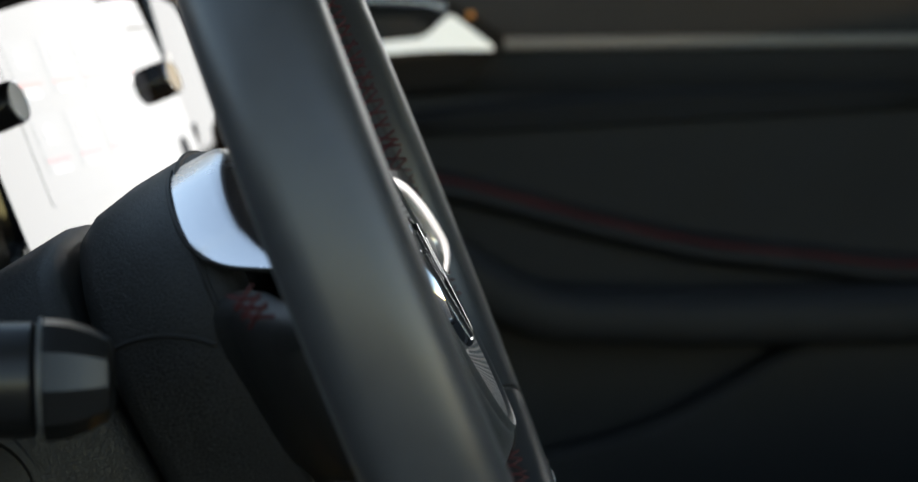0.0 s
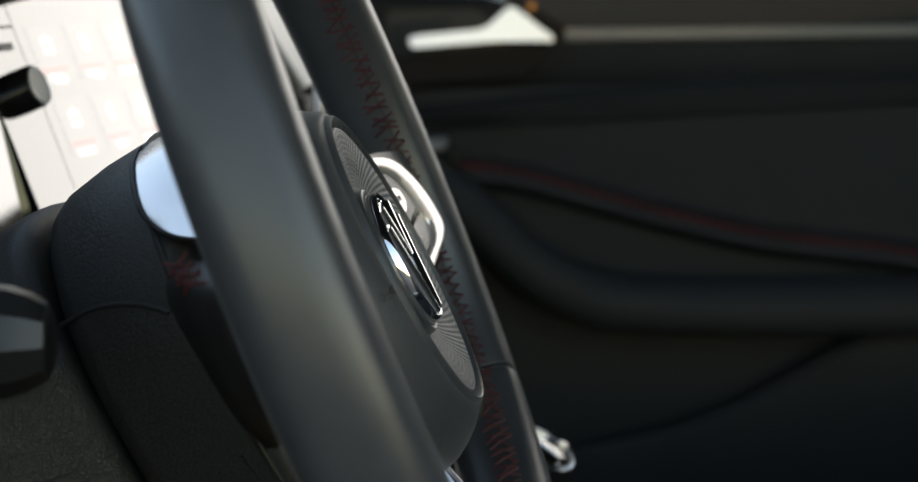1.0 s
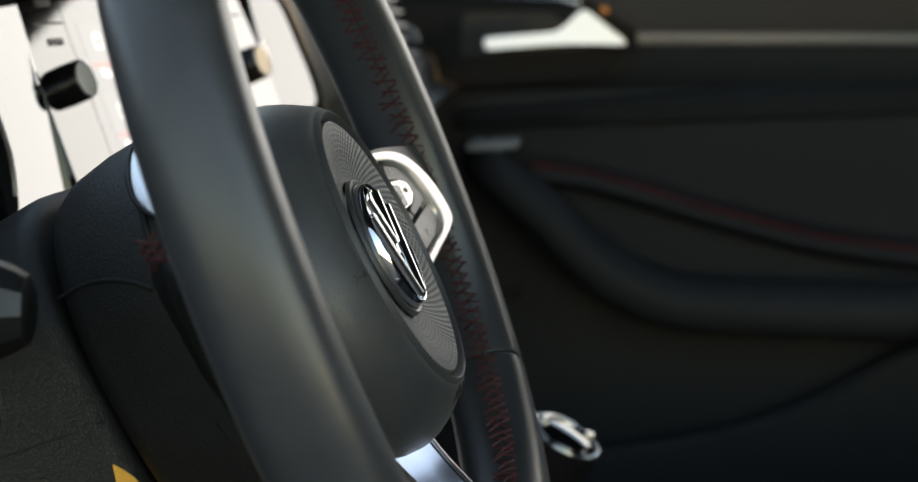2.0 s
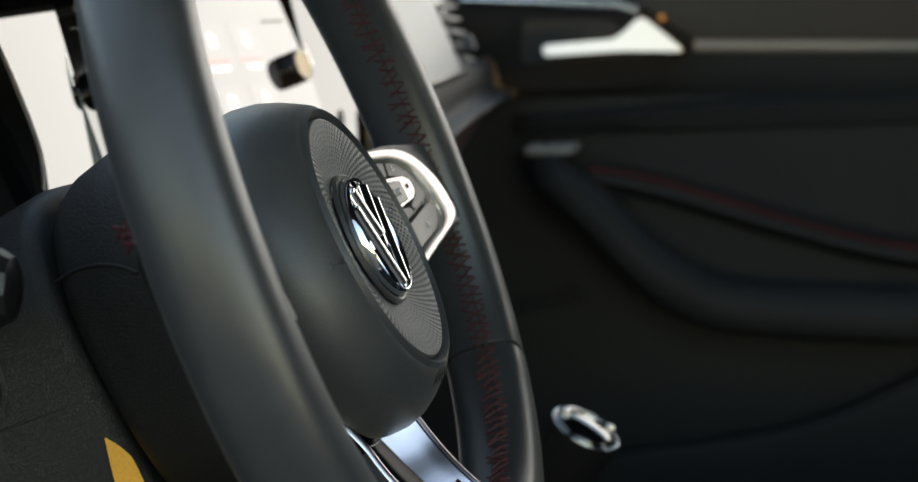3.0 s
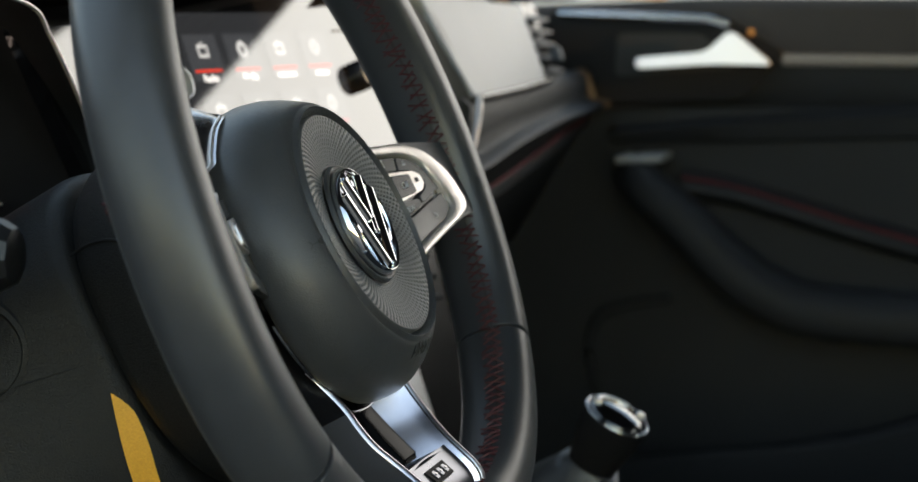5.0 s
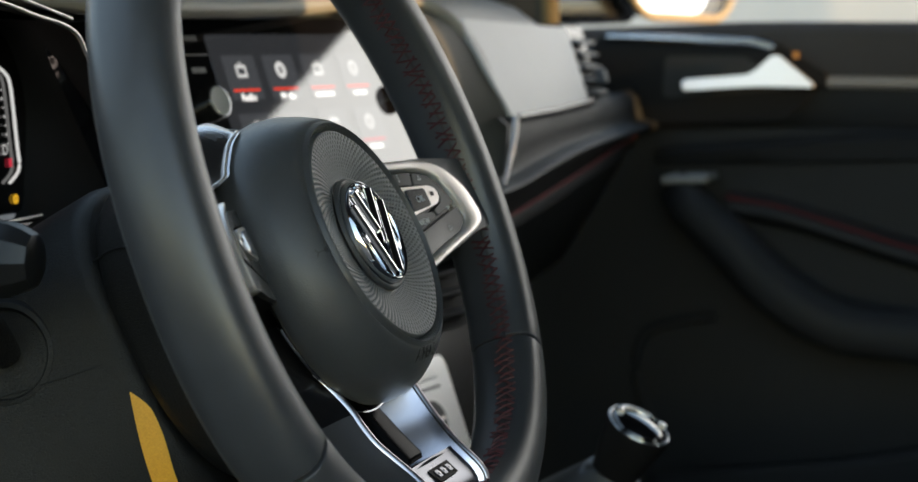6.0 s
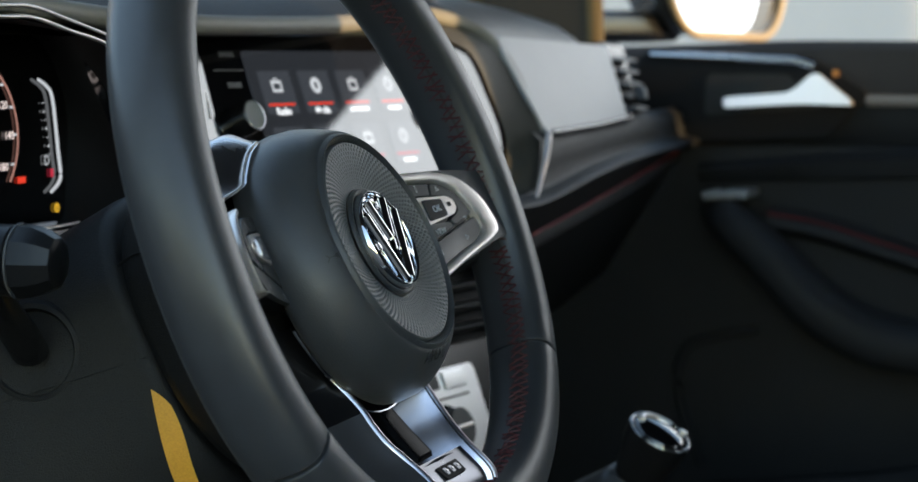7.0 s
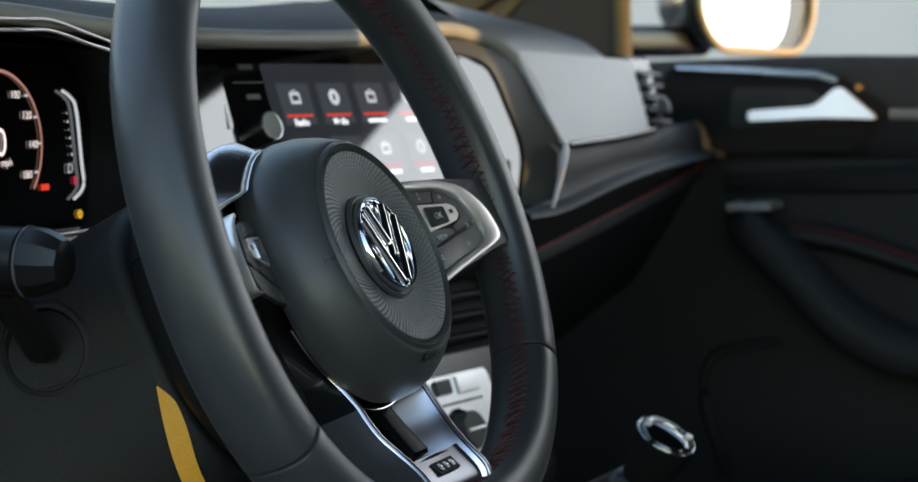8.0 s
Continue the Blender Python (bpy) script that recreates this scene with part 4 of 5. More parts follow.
def along(section):
    """A strip along the hood's edge: offsets across it (up and out), and back."""
    rws = []
    for i, p in enumerate(path):
        a, b = path[max(0, i - 1)], path[min(len(path) - 1, i + 1)]
        t = (b - a).normalized()
        back = Vector((0.10, 0.99, 0.06)).normalized()
        out = t.cross(back).normalized()
        rws.append([p + out * o_ + back * k for o_, k in section])
    return rings(rws, closed=False)


BAND_SECTION = [(-0.0062, 0.012), (-0.0058, 0.002), (-0.0040, -0.0005), (0.0, -0.0014), (0.0045, -0.0002), (0.0062, 0.0030)]
whole = path
part("hood_band", along(BAND_SECTION), BANDMAT, dash, "soft grey edge band of the hood", smooth=60)
path = whole[:58]
part("hood_inside", along([(-0.0060, 0.011), (-0.0075, 0.040), (-0.0080, 0.085)]), SOFTGLOSS, dash, smooth=60)
path = whole[:74]
part("hood_top", along([(0.0061, 0.003), (0.014, 0.022), (0.020, 0.060), (0.021, 0.12)]), DASH, dash, smooth=60)
path = whole
outer = curve_points([(0.455, 0.184, 1.0405), (0.528, 0.170, 1.0415), (0.5650, 0.150, 1.0290), (0.5775, 0.130, 0.9990), (0.5690, 0.108, 0.9580), (0.540, 0.098, 0.9090)], 30)
inner = curve_points([(0.4400, 0.1660, 1.0320), (0.4845, 0.1610, 1.0303), (0.5202, 0.1477, 1.0208), (0.5328, 0.1358, 0.9874), (0.5367, 0.1260, 0.9515), (0.5157, 0.1226, 0.9110)], 30)
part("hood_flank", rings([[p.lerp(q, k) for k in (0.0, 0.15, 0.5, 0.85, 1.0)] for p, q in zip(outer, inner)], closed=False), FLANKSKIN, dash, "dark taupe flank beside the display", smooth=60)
# top pad to the windscreen
rows = []
for y, dz in ((0.22, -0.012), (0.30, 0.004), (0.42, 0.006), (0.60, -0.004), (0.85, -0.030), (0.95, -0.045)):
    rows.append([(x, y + 0.02 * (x > 0.5), 1.040 + dz - 0.05 * max(0, (abs(x - 0.35) - 0.45)) ** 1.5) for x in [(-0.45 + 1.5 * i / 30) for i in range(31)]])
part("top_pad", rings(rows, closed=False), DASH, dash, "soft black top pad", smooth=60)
# passenger top, trim panel and lower body
rows = []
for k, (y, z) in enumerate(((0.36, 1.064), (0.26, 1.073), (0.215, 1.070), (0.188, 1.060), (0.168, 1.045), (0.159, 1.033))):
    rows.append([(0.540 + 0.360 * i / 16 + 0.006 * k * (1 - i / 16), y + 0.010 * (i / 16) ** 2, z + (0.010 * (1 - i / 16) ** 3 if k < 3 else 0.0) - 0.009 * (i / 16) ** 2) for i in range(17)])
part("passenger_pad", rings(rows, closed=False), PADSHEEN, dash, "soft black pad over the trim, sky sheen in its colour", smooth=60)
trim_o = rounded([(0.5760, 1.0340), (0.8850, 1.0300), (0.8190, 0.9640), (0.572, 0.9565)], [0.014, 0.010, 0.004, 0.003], 6)
part("trim_panel", prism(trim_o, 0, 0.008, 0.0015, 2, lambda c: Vector((c.x, 0.112 + (c.y - 0.957) * 0.55 - c.z, c.y))), DECOR, dash, "pale grey trim panel", smooth=40)
part("trim_frame", tube([(0.574, 0.1015, 0.9562), (0.70, 0.1025, 0.9585), (0.822, 0.1050, 0.9630)], 0.0030, 8), SOFTGLOSS, dash, smooth=60)
part("corner_strip", tube(curve_points([(0.5480, 0.0945, 0.9585), (0.5345, 0.0935, 0.9370), (0.5080, 0.0930, 0.9085)], 12), [0.0014, 0.0026, 0.0028, 0.0027, 0.0026, 0.0024, 0.0022, 0.0020, 0.0018, 0.0016, 0.0014, 0.0012], 10), BRIGHT, dash, "bright silver corner strip", smooth=60)
LEDGE = [(p.x, p.y) for p in curve_points([(0.40, 0.9068, 0), (0.485, 0.9055, 0), (0.53, 0.9078, 0), (0.579, 0.9125, 0), (0.661, 0.9205, 0), (0.770, 0.9275, 0), (0.900, 0.9320, 0), (1.055, 0.9350, 0)], 60)]


def ledge_height(x):
    """Height of the ledge under the trim panel: it dips beside the display and rises towards the door."""
    return float(np.interp(x, [p[0] for p in LEDGE], [p[1] for p in LEDGE]))


def seam_height(x):
    return 0.8754 + (x - 0.512) * 0.0895


rows = []
for q in range(15):
    row = []
    for i in range(33):
        f = i / 32
        x0 = (0.556, 0.552, 0.542, 0.530)[q] if q < 4 else 0.440
        x = x0 + (1.055 - x0) * f
        le, se = ledge_height(x), seam_height(x)
        y, z = ((0.112, 0.958 + 0.012 * f), (0.103, 0.951 + 0.012 * f), (0.1015, (0.951 + le) / 2 + 0.006 * f), (0.1005, le + 0.0070), (0.0960, le + 0.0042), (0.0868, le + 0.0026), (0.0848, le - 0.0006), (0.0878, le - 0.0050), (0.1030, se + 0.0085), (0.1110, se + 0.0005), (0.1085, se - 0.0020), (0.1090, se - 0.0110), (0.1180, se - 0.0165), (0.190, 0.800), (0.300, 0.720))[q]
        row.append((x, y + 0.012 * f * f, z))
    rows.append(row)
part("lower_body", rings(rows, closed=False), LEDGESKIN, dash, "soft black lower dashboard with a rounded ledge", smooth=50)
rows = [[(0.440 + 0.615 * i / 12, y, z) for i in range(13)] for y, z in ((0.295, 0.722), (0.42, 0.66), (0.62, 0.50), (0.66, 0.30))]
part("knee_panel", rings(rows, closed=False), DASH, dash, "black lower knee panel", smooth=50)
part("red_line", tube([(0.45 + 0.60 * i / 24, 0.1088 + 0.012 * (i / 24) ** 2, seam_height(0.45 + 0.60 * i / 24) + 0.0004) for i in range(25)], 0.0012, 6), REDLINE, dash, "thin red piping", smooth=60)
# driver side under the cluster and beside the column
rows = []
for y, z in ((0.246, 0.9125), (0.212, 0.9085), (0.193, 0.899), (0.186, 0.880), (0.190, 0.820), (0.22, 0.74), (0.30, 0.64), (0.50, 0.45)):
    rows.append([(-0.46 + 0.72 * i / 24, y, z) for i in range(25)])
part("driver_lower_body", rings(rows, closed=False), DASH, dash, "black knee panel", smooth=50)
part("dash_end", prism([(0.19, 1.0), (0.95, 1.0), (0.95, 0.3), (0.5, 0.4), (0.22, 0.74), (0.18, 0.9)], 0, 0.02, shape=lambda c: Vector((-0.45 - c.z, c.x, c.y))), DASH, dash, smooth=30)
# side vent beside the door
def lean_back(bm):
    """Slant a vent piece back and outward with its height."""
    for v in bm.verts:
        d = v.co.z - 0.960
        v.co.x += 0.75 * d
        v.co.y += 0.45 * d
    return bm


vent = part("side_vent", lean_back(block(0.072, 0.05, 0.078, 0.006, 3, (0.864, 0.140, 0.995))), SOFTGLOSS, dash, "black side air vent", smooth=40)
for i in range(5):
    part("slat", lean_back(block(0.062, 0.014, 0.0022, 0.0008, 1, (0.864, 0.112, 0.972 + 0.0115 * i), Matrix.Rotation(radians(18), 4, "X"))), SLATM, vent, smooth=30)
part("vent_tab", lean_back(block(0.010, 0.010, 0.012, 0.002, 2, (0.868, 0.102, 0.985))), GREYRUB, vent, smooth=40)

# centre stack below the display
stack = thing("centre_stack", "black centre stack with slatted air vents above a silver climate panel", "centre console")
STK = Matrix.Translation((0.348, 0.140, 0.860)) @ Matrix.Rotation(radians(-11), 4, "Z") @ Matrix.Rotation(radians(90 - 18), 4, "X")
stack.matrix_world = STK
part("body", prism(rounded([(-0.150, 0.062), (0.150, 0.062), (0.118, -0.160), (-0.118, -0.160)], 0.012, 4), -0.10, -0.004, 0.004, 3), SOFTGLOSS, stack, "black stack body", smooth=40)
for sg in (-1, 1):
    box = part("air_vent", prism(rounded([(sg * 0.004, 0.046), (sg * 0.118, 0.046), (sg * 0.110, -0.048), (sg * 0.004, -0.048)][::sg], 0.006, 4), -0.005, -0.0005), RECESS, stack, "black air vent", smooth=40)
    for i in range(6):
        part("slat", block(0.100, 0.0042, 0.0120, 0.0012, 2, (sg * 0.0595, 0.036 - 0.0148 * i, 0.003), Matrix.Rotation(radians(24), 4, "X")), SLATM, box, smooth=40)
clim = part("climate_panel", prism(rounded([(-0.100, -0.0630), (0.058, -0.0630), (0.058, -0.146), (-0.094, -0.146)], 0.006, 4), -0.006, 0.001, 0.0012, 2), CLIMM, stack, "pale silver climate panel", smooth=40)
DIAL = Matrix.Translation((0.0050, -0.1050, 0.001))
part("well", turned([(0.0180, 0.0), (0.0178, 0.0010), (0.0172, 0.0012), (0.0150, 0.0004), (0.0001, 0.0004)], 40), GLOSS, clim, "gloss black dial well", m=DIAL, smooth=40)
kn = part("dial", turned([(0.0140, 0.0), (0.0138, 0.010), (0.0134, 0.0125), (0.0126, 0.0130), (0.0001, 0.0126)], 48), GREYRUB, clim, "dark grey rotary dial", m=DIAL, smooth=40)
part("dial_mark", block(0.0200, 0.0026, 0.0020, 0.0008, 2, (0, 0, 0.0132)), BRIGHT, kn, "bright bar", smooth=40)
part("button", block(0.0190, 0.0105, 0.004, 0.001, 2, (-0.0040, -0.0710, 0.0018)), GREYRUB, clim, "dark grey button", smooth=40)
part("button", block(0.0270, 0.0125, 0.003, 0.001, 2, (0.0270, -0.0715, 0.0016)), CLIMM, clim, "pale button", smooth=40)
part("button_gap", block(0.0560, 0.0016, 0.0006, 0, 1, (0.0140, -0.0835, 0.0012)), DARKMARK, clim, smooth=0)

# ---- floor console and gear lever ----
console = thing("floor_console", "black floor console between the front seats", "console")
rows = []
for y, z, w in ((0.16, 0.74, 0.115), (0.08, 0.690, 0.110), (-0.02, 0.665, 0.105), (-0.20, 0.655, 0.100), (-0.45, 0.69, 0.095), (-0.62, 0.69, 0.092)):
    rows.append([(0.348 + s * w * k, y, z - d) for s, k, d in ((-1, 1.1, 0.40), (-1, 1.0, 0.02), (-1, 0.9, 0.0), (-0.5, 1, -0.003), (0.5, 1, -0.003), (1, 0.9, 0.0), (1, 1.0, 0.02), (1, 1.1, 0.40))])
part("body", rings(rows, closed=False), DASH, console, smooth=40)
lever = thing("gear_lever", "black leather gear lever knob with a chrome ring and gloss top", "gear lever")
KN = Matrix.Translation((0.362, -0.037, 0.7605)) @ Matrix.Rotation(radians(30), 4, "X") @ Matrix.Rotation(radians(-10), 4, "Y") @ Matrix.Scale(0.77, 4)
lever.matrix_world = KN
part("boot", rings([[(x * a, y * b, z) for x, y in oval(1, 1, 1, 2.6, 32)] for z, a, b in ((-0.108, 0.052, 0.060), (-0.085, 0.040, 0.046), (-0.060, 0.026, 0.030), (-0.048, 0.020, 0.023))]), LEATHER, lever, "black leather boot", smooth=60)
part("grip", rings([[(x * a, y * b, z) for x, y in oval(1, 1, 1, 2.2, 36)] for z, a, b in ((-0.055, 0.017, 0.019), (-0.040, 0.0195, 0.022), (-0.015, 0.0235, 0.0275), (-0.003, 0.0240, 0.0285), (0.0, 0.0232, 0.0275))]), RECESS, lever, "black leather grip", smooth=60)
part("ring", tube([(0.0228 * math.cos(k * math.pi / 24), 0.0272 * math.sin(k * math.pi / 24), 0.001 + 0.002 * math.cos(k * math.pi / 24)) for k in range(48)], 0.0013, 8, closed=True), CHROME, lever, "chrome ring", smooth=60)
part("cap", rings([[(x * a, y * a * 1.19, z) for x, y in oval(1, 1, 1, 2.0, 36)] for z, a in ((0.0, 0.0212), (0.003, 0.0200), (0.0055, 0.0150), (0.0065, 0.006), (0.0066, 0.0005))]), GLOSS, lever, "gloss black top", smooth=60)
part("cap_trim", tube([(0.0150 * math.cos(a), 0.0195 * math.sin(a), 0.0052) for a in [radians(-10 + 10 * k) for k in range(13)]], 0.0032, 8), BRIGHT, lever, "bright arc on the top", smooth=60)
part("button", block(0.006, 0.007, 0.005, 0.0015, 2, (0.012, -0.016, 0.006)), BRIGHT, lever, smooth=40)

# ---- passenger door ----
door = thing("passenger_door", "black passenger door panel, closed, with silver pull lever and grab handle", "car door")
XD = 1.055


def door_sheet(rowsyz, mat, name, label="", y0=0.62, y1=-1.05, n=36, fn=None):
    rws = []
    for x, z in rowsyz:
        r = []
        for i in range(n + 1):
            y = y0 + (y1 - y0) * i / n
            r.append((x, y, z + (fn(y) if fn else 0)))
        rws.append(r)
    return part(name, rings(rws, closed=False), mat, door, label, smooth=35)


slope = lambda y: 0.045 * y if y < 0 else 0.0
door_sheet([(1.20, 1.030), (1.09, 1.033), (1.070, 1.0315), (1.062, 1.024), (1.058, 1.000), (1.056, 0.972), (1.060, 0.950), (1.066, 0.9345), (1.070, 0.9310), (1.064, 0.9270), (1.060, 0.905), (1.064, 0.870), (1.066, 0.80), (1.066, 0.60), (1.07, 0.30), (1.12, 0.26)], DOORSKIN, "panel", "black door panel", fn=slope)
# dark recess with the lever
rec = prism(rounded([(0.176, 0.975), (0.154, 1.0275), (-0.016, 1.0160), (-0.0740, 0.9765), (-0.032, 0.9350), (0.150, 0.9345)], [0.01, 0.008, 0.012, 0.008, 0.01, 0.012], 5), 0, 0.006, 0.002, 2, lambda c: Vector((XD - 0.002 - c.z, c.x, c.y)))
recess = part("lever_bezel", rec, RECESS, door, "dark lever recess", smooth=40)
part("recess_well", prism(rounded([(0.092, 0.9600), (0.088, 1.0020), (0.008, 0.9990), (-0.030, 0.9640)], 0.008, 4), 0, 0.0012, shape=lambda c: Vector((XD - 0.0083 - c.z, c.x, c.y))), GRAIN, recess, smooth=30)
part("bezel_bar", tube([(XD - 0.009, 0.146, 1.0230), (XD - 0.010, 0.07, 1.0175), (XD - 0.010, 0.000, 1.0122), (XD - 0.009, -0.020, 1.0060)], 0.0040, 8), SILVER, recess, "grey satin bar", smooth=60)
lev = rounded([(0.0680, 0.9780), (0.0680, 0.9672), (-0.008, 0.9695), (-0.0600, 0.9665), (-0.0590, 0.9705), (-0.0262, 0.9985), (-0.0200, 0.9985), (0.000, 0.9808)], [0.004, 0.004, 0.02, 0.002, 0.002, 0.004, 0.004, 0.01], 5)
part("pull_lever", prism(lev, 0, 0.012, 0.003, 3, lambda c: Vector((XD - 0.018 - c.z + (c.y - 0.966) * 0.12, c.x, c.y))), LEVERM, recess, "bright silver pull lever", smooth=45)
part("lock_mark", block(0.0016, 0.006, 0.006, 0.0007, 2, (XD - 0.0095, -0.0410, 0.9980)), material("orange_mark", (0.45, 0.20, 0.04), 0.5, vary=0.1), recess, "small orange mark", smooth=40)
bm = rings([[(XD - 0.001 - w, y, 0.974 + slope(y) + z) for w, z in ((0, 0.0058), (0.005, 0.005), (0.0065, 0.0), (0.005, -0.005), (0, -0.0058))] for y in [-0.070 - 0.98 * i / 20 for i in range(21)]], closed=False)
part("trim_strip", bm, STRIPM, door, "grey satin trim strip", smooth=50)
# grab handle that sweeps down into the armrest
pts = curve_points([(1.040, 0.080, 0.876), (1.006, 0.058, 0.857), (0.998, 0.018, 0.822), (0.998, -0.022, 0.780), (1.000, -0.065, 0.750), (1.000, -0.120, 0.7340), (1.000, -0.300, 0.7220), (1.000, -0.60, 0.712)], 44)
rows = []
for i, p in enumerate(pts):
    a, b = pts[max(0, i - 1)], pts[min(len(pts) - 1, i + 1)]
    t = (b - a).normalized()
    side = Vector((1, 0, 0))
    up = t.cross(side).normalized()
    if up.z < 0:
        up = -up
    w, h = 0.030 + 0.012 * min(1, i / 20), 0.0165 + 0.008 * min(1, i / 22)
    rows.append([p + side * w * x + up * h * y for x, y in oval(1, 1, 1, 2.8, 20)])
part("grab_handle", rings(rows), DOORSKIN, door, "soft black grab handle and armrest", smooth=50)
part("handle_cap", block(0.060, 0.046, 0.0085, 0.003, 3, (1.028, 0.062, 0.8820)), DECOR, door, "grey satin handle cap", smooth=40)
SEAM = curve_points([(XD - 0.012, 0.030, 0.8600), (XD - 0.012, -0.022, 0.8500), (XD - 0.012, -0.085, 0.8295), (XD - 0.012, -0.150, 0.8080), (XD - 0.012, -0.240, 0.7830), (XD - 0.012, -0.342, 0.7660), (XD - 0.012, -0.430, 0.7520), (XD - 0.012, -0.75, 0.730)], 40)
part("insert_roll", rings([[(XD + 0.012, p.y, p.z + 0.010), (XD - 0.004, p.y, p.z + 0.004), (XD - 0.006, p.y, p.z), (XD - 0.014, p.y, p.z - 0.003), (XD - 0.016, p.y, p.z - 0.010), (XD - 0.010, p.y, p.z - 0.017), (XD + 0.012, p.y, p.z - 0.022)] for p in SEAM], closed=False), DOORSKIN, door, "padded edge of the door insert", smooth=50)
part("red_seam", tube([(XD - 0.0075, p.y, p.z + 0.0008) for p in SEAM], 0.0014, 6), REDLINE, door, "red seam", smooth=60)
rows = []
for i in range(20):
    a = i / 19
    y = 0.10 - 0.60 * a
    rows.append([(XD + 0.012, y, 0.915 + 0.010 * math.sin(a * 3)), (XD - 0.010, y, 0.905 + 0.010 * math.sin(a * 3)), (XD - 0.004, y, 0.895), (XD + 0.012, y, 0.890)])
part("upper_roll", rings(rows, closed=False), DOORSKIN, door, smooth=50)
rows = []
for y, z0 in ((0.10, 0.590), (-0.073, 0.607), (-0.15, 0.621), (-0.20, 0.637), (-0.25, 0.661), (-0.295, 0.6855), (-0.36, 0.702), (-0.50, 0.706), (-0.9, 0.700)):
    rows.append([(XD - 0.020, y, z0 - 0.20), (XD - 0.030, y, z0 - 0.006), (XD - 0.036, y, z0), (XD - 0.048, y, z0), (XD - 0.053, y, z0 - 0.007), (XD - 0.050, y, z0 - 0.05), (XD - 0.02, y, 0.30)])
part("door_pocket", rings(rows, closed=False), DOORSKIN, door, "black door pocket", smooth=40)

part("speaker_moulding", tube(curve_points([(XD + 0.006, 0.105, 0.60), (XD + 0.004, 0.128, 0.68), (XD + 0.004, 0.118, 0.722), (XD + 0.004, 0.085, 0.735), (XD + 0.004, 0.045, 0.741)], 20), 0.0055, 8), DOORSKIN, door, "rounded edge above the door speaker", smooth=60)

# ---- passenger side mirror, outside the window ----
mir = thing("door_mirror", "passenger door mirror with dark housing outside the window", "mirror")
MIR = Matrix.Translation((1.300, 0.138, 1.108)) @ Matrix.Rotation(radians(-28), 4, "Z") @ Matrix.Rotation(radians(90), 4, "X")
mir.matrix_world = MIR
rows = []
for z, s in ((-0.10, 0.35), (-0.085, 0.62), (-0.05, 0.90), (-0.01, 1.02), (0.004, 1.04), (0.010, 1.0), (0.008, 0.965)):
    rows.append([(x * s * 0.88 + 0.004, y * s, z) for x, y in rounded([(-0.105, 0.062), (0.105, 0.068), (0.115, -0.020), (0.085, -0.062), (-0.080, -0.058), (-0.115, -0.020)], [0.03, 0.03, 0.04, 0.04, 0.04, 0.04], 6)])
part("housing", rings(rows), PAINT, mir, "dark glossy housing", smooth=50)
part("glass", prism([(x * 0.68 - 0.010, y * 0.95) for x, y in rounded([(-0.105, 0.062), (0.105, 0.068), (0.115, -0.020), (0.085, -0.062), (-0.080, -0.058), (-0.115, -0.020)], [0.03, 0.03, 0.04, 0.04, 0.04, 0.04], 6)], 0.0085, 0.0095), MIRROR, mir, "mirror glass", smooth=30)
mo = rounded([(-0.105, 0.062), (0.105, 0.068), (0.115, -0.020), (0.085, -0.062), (-0.080, -0.058), (-0.115, -0.020)], [0.03, 0.03, 0.04, 0.04, 0.04, 0.04], 6)
# Added bezel: the housing rim's sunlit gold is in its base colour.
part("bezel", tube([(x * 0.86 + 0.010, y * 1.05, 0.0125) for x, y in mo], 0.0050, 8, closed=True), material("sun_gold_bezel_plastic", (0.42, 0.32, 0.20), 0.4, vary=0.1), mir, "bezel round the glass with painted sun gold", smooth=60)
part("foot", block(0.16, 0.035, 0.06, 0.010, 3, (-0.12, -0.050, -0.04)), SOFTGLOSS, mir, "black mirror foot", smooth=40)

# ---- body shell ----


def structure(name, bm, mat, label, smooth=30):
    return tagged(part(name, bm, mat, None, "", smooth), label, "car body", kind="structure")


def beam(points, w, d, name, mat, label):
    """A flat beam through points: w across the car, d along it."""
    rws = [[(p[0] - w / 2, p[1] - d / 2, p[2]), (p[0] + w / 2, p[1] - d / 2, p[2]), (p[0] + w / 2, p[1] + d / 2, p[2]), (p[0] - w / 2, p[1] + d / 2, p[2])] for p in points]
    bm = rings(rws)
    return structure(name, bm, mat, label)


rows = []
for y, dz in ((0.12, 0.0), (-0.2, 0.03), (-0.9, 0.035), (-1.6, 0.01), (-2.1, -0.03)):
    rows.append([(0.35 + 0.64 * k, y, 1.395 + dz - 0.05 * abs(k) ** 3) for k in (-1, -0.7, -0.35, 0, 0.35, 0.7, 1)])
lin = rings(rows, closed=False)
bmesh.ops.solidify(lin, geom=lin.faces[:], thickness=0.03)
tagged(structure("ceiling", lin, LINER, "dark grey cloth headliner"), category="ceiling")
tagged(structure("floor", block(1.6, 3.6, 0.06, 0, at=(0.35, -0.7, 0.25)), CARPET, "black carpeted car floor"), category="floor")
for nm, x in (("pillar_front_passenger", 1.06), ("pillar_front_driver", -0.44)):
    sg = 1 if x > 0 else -1
    beam([(x + sg * 0.05, 0.62, 1.00), (x + sg * 0.03, 0.36, 1.13), (x - sg * 0.01, 0.22, 1.25), (x - sg * 0.07, 0.06, 1.385)], 0.07, 0.10, nm, PILLARGOLD, "cloth windscreen pillar with sun gold in its colour")
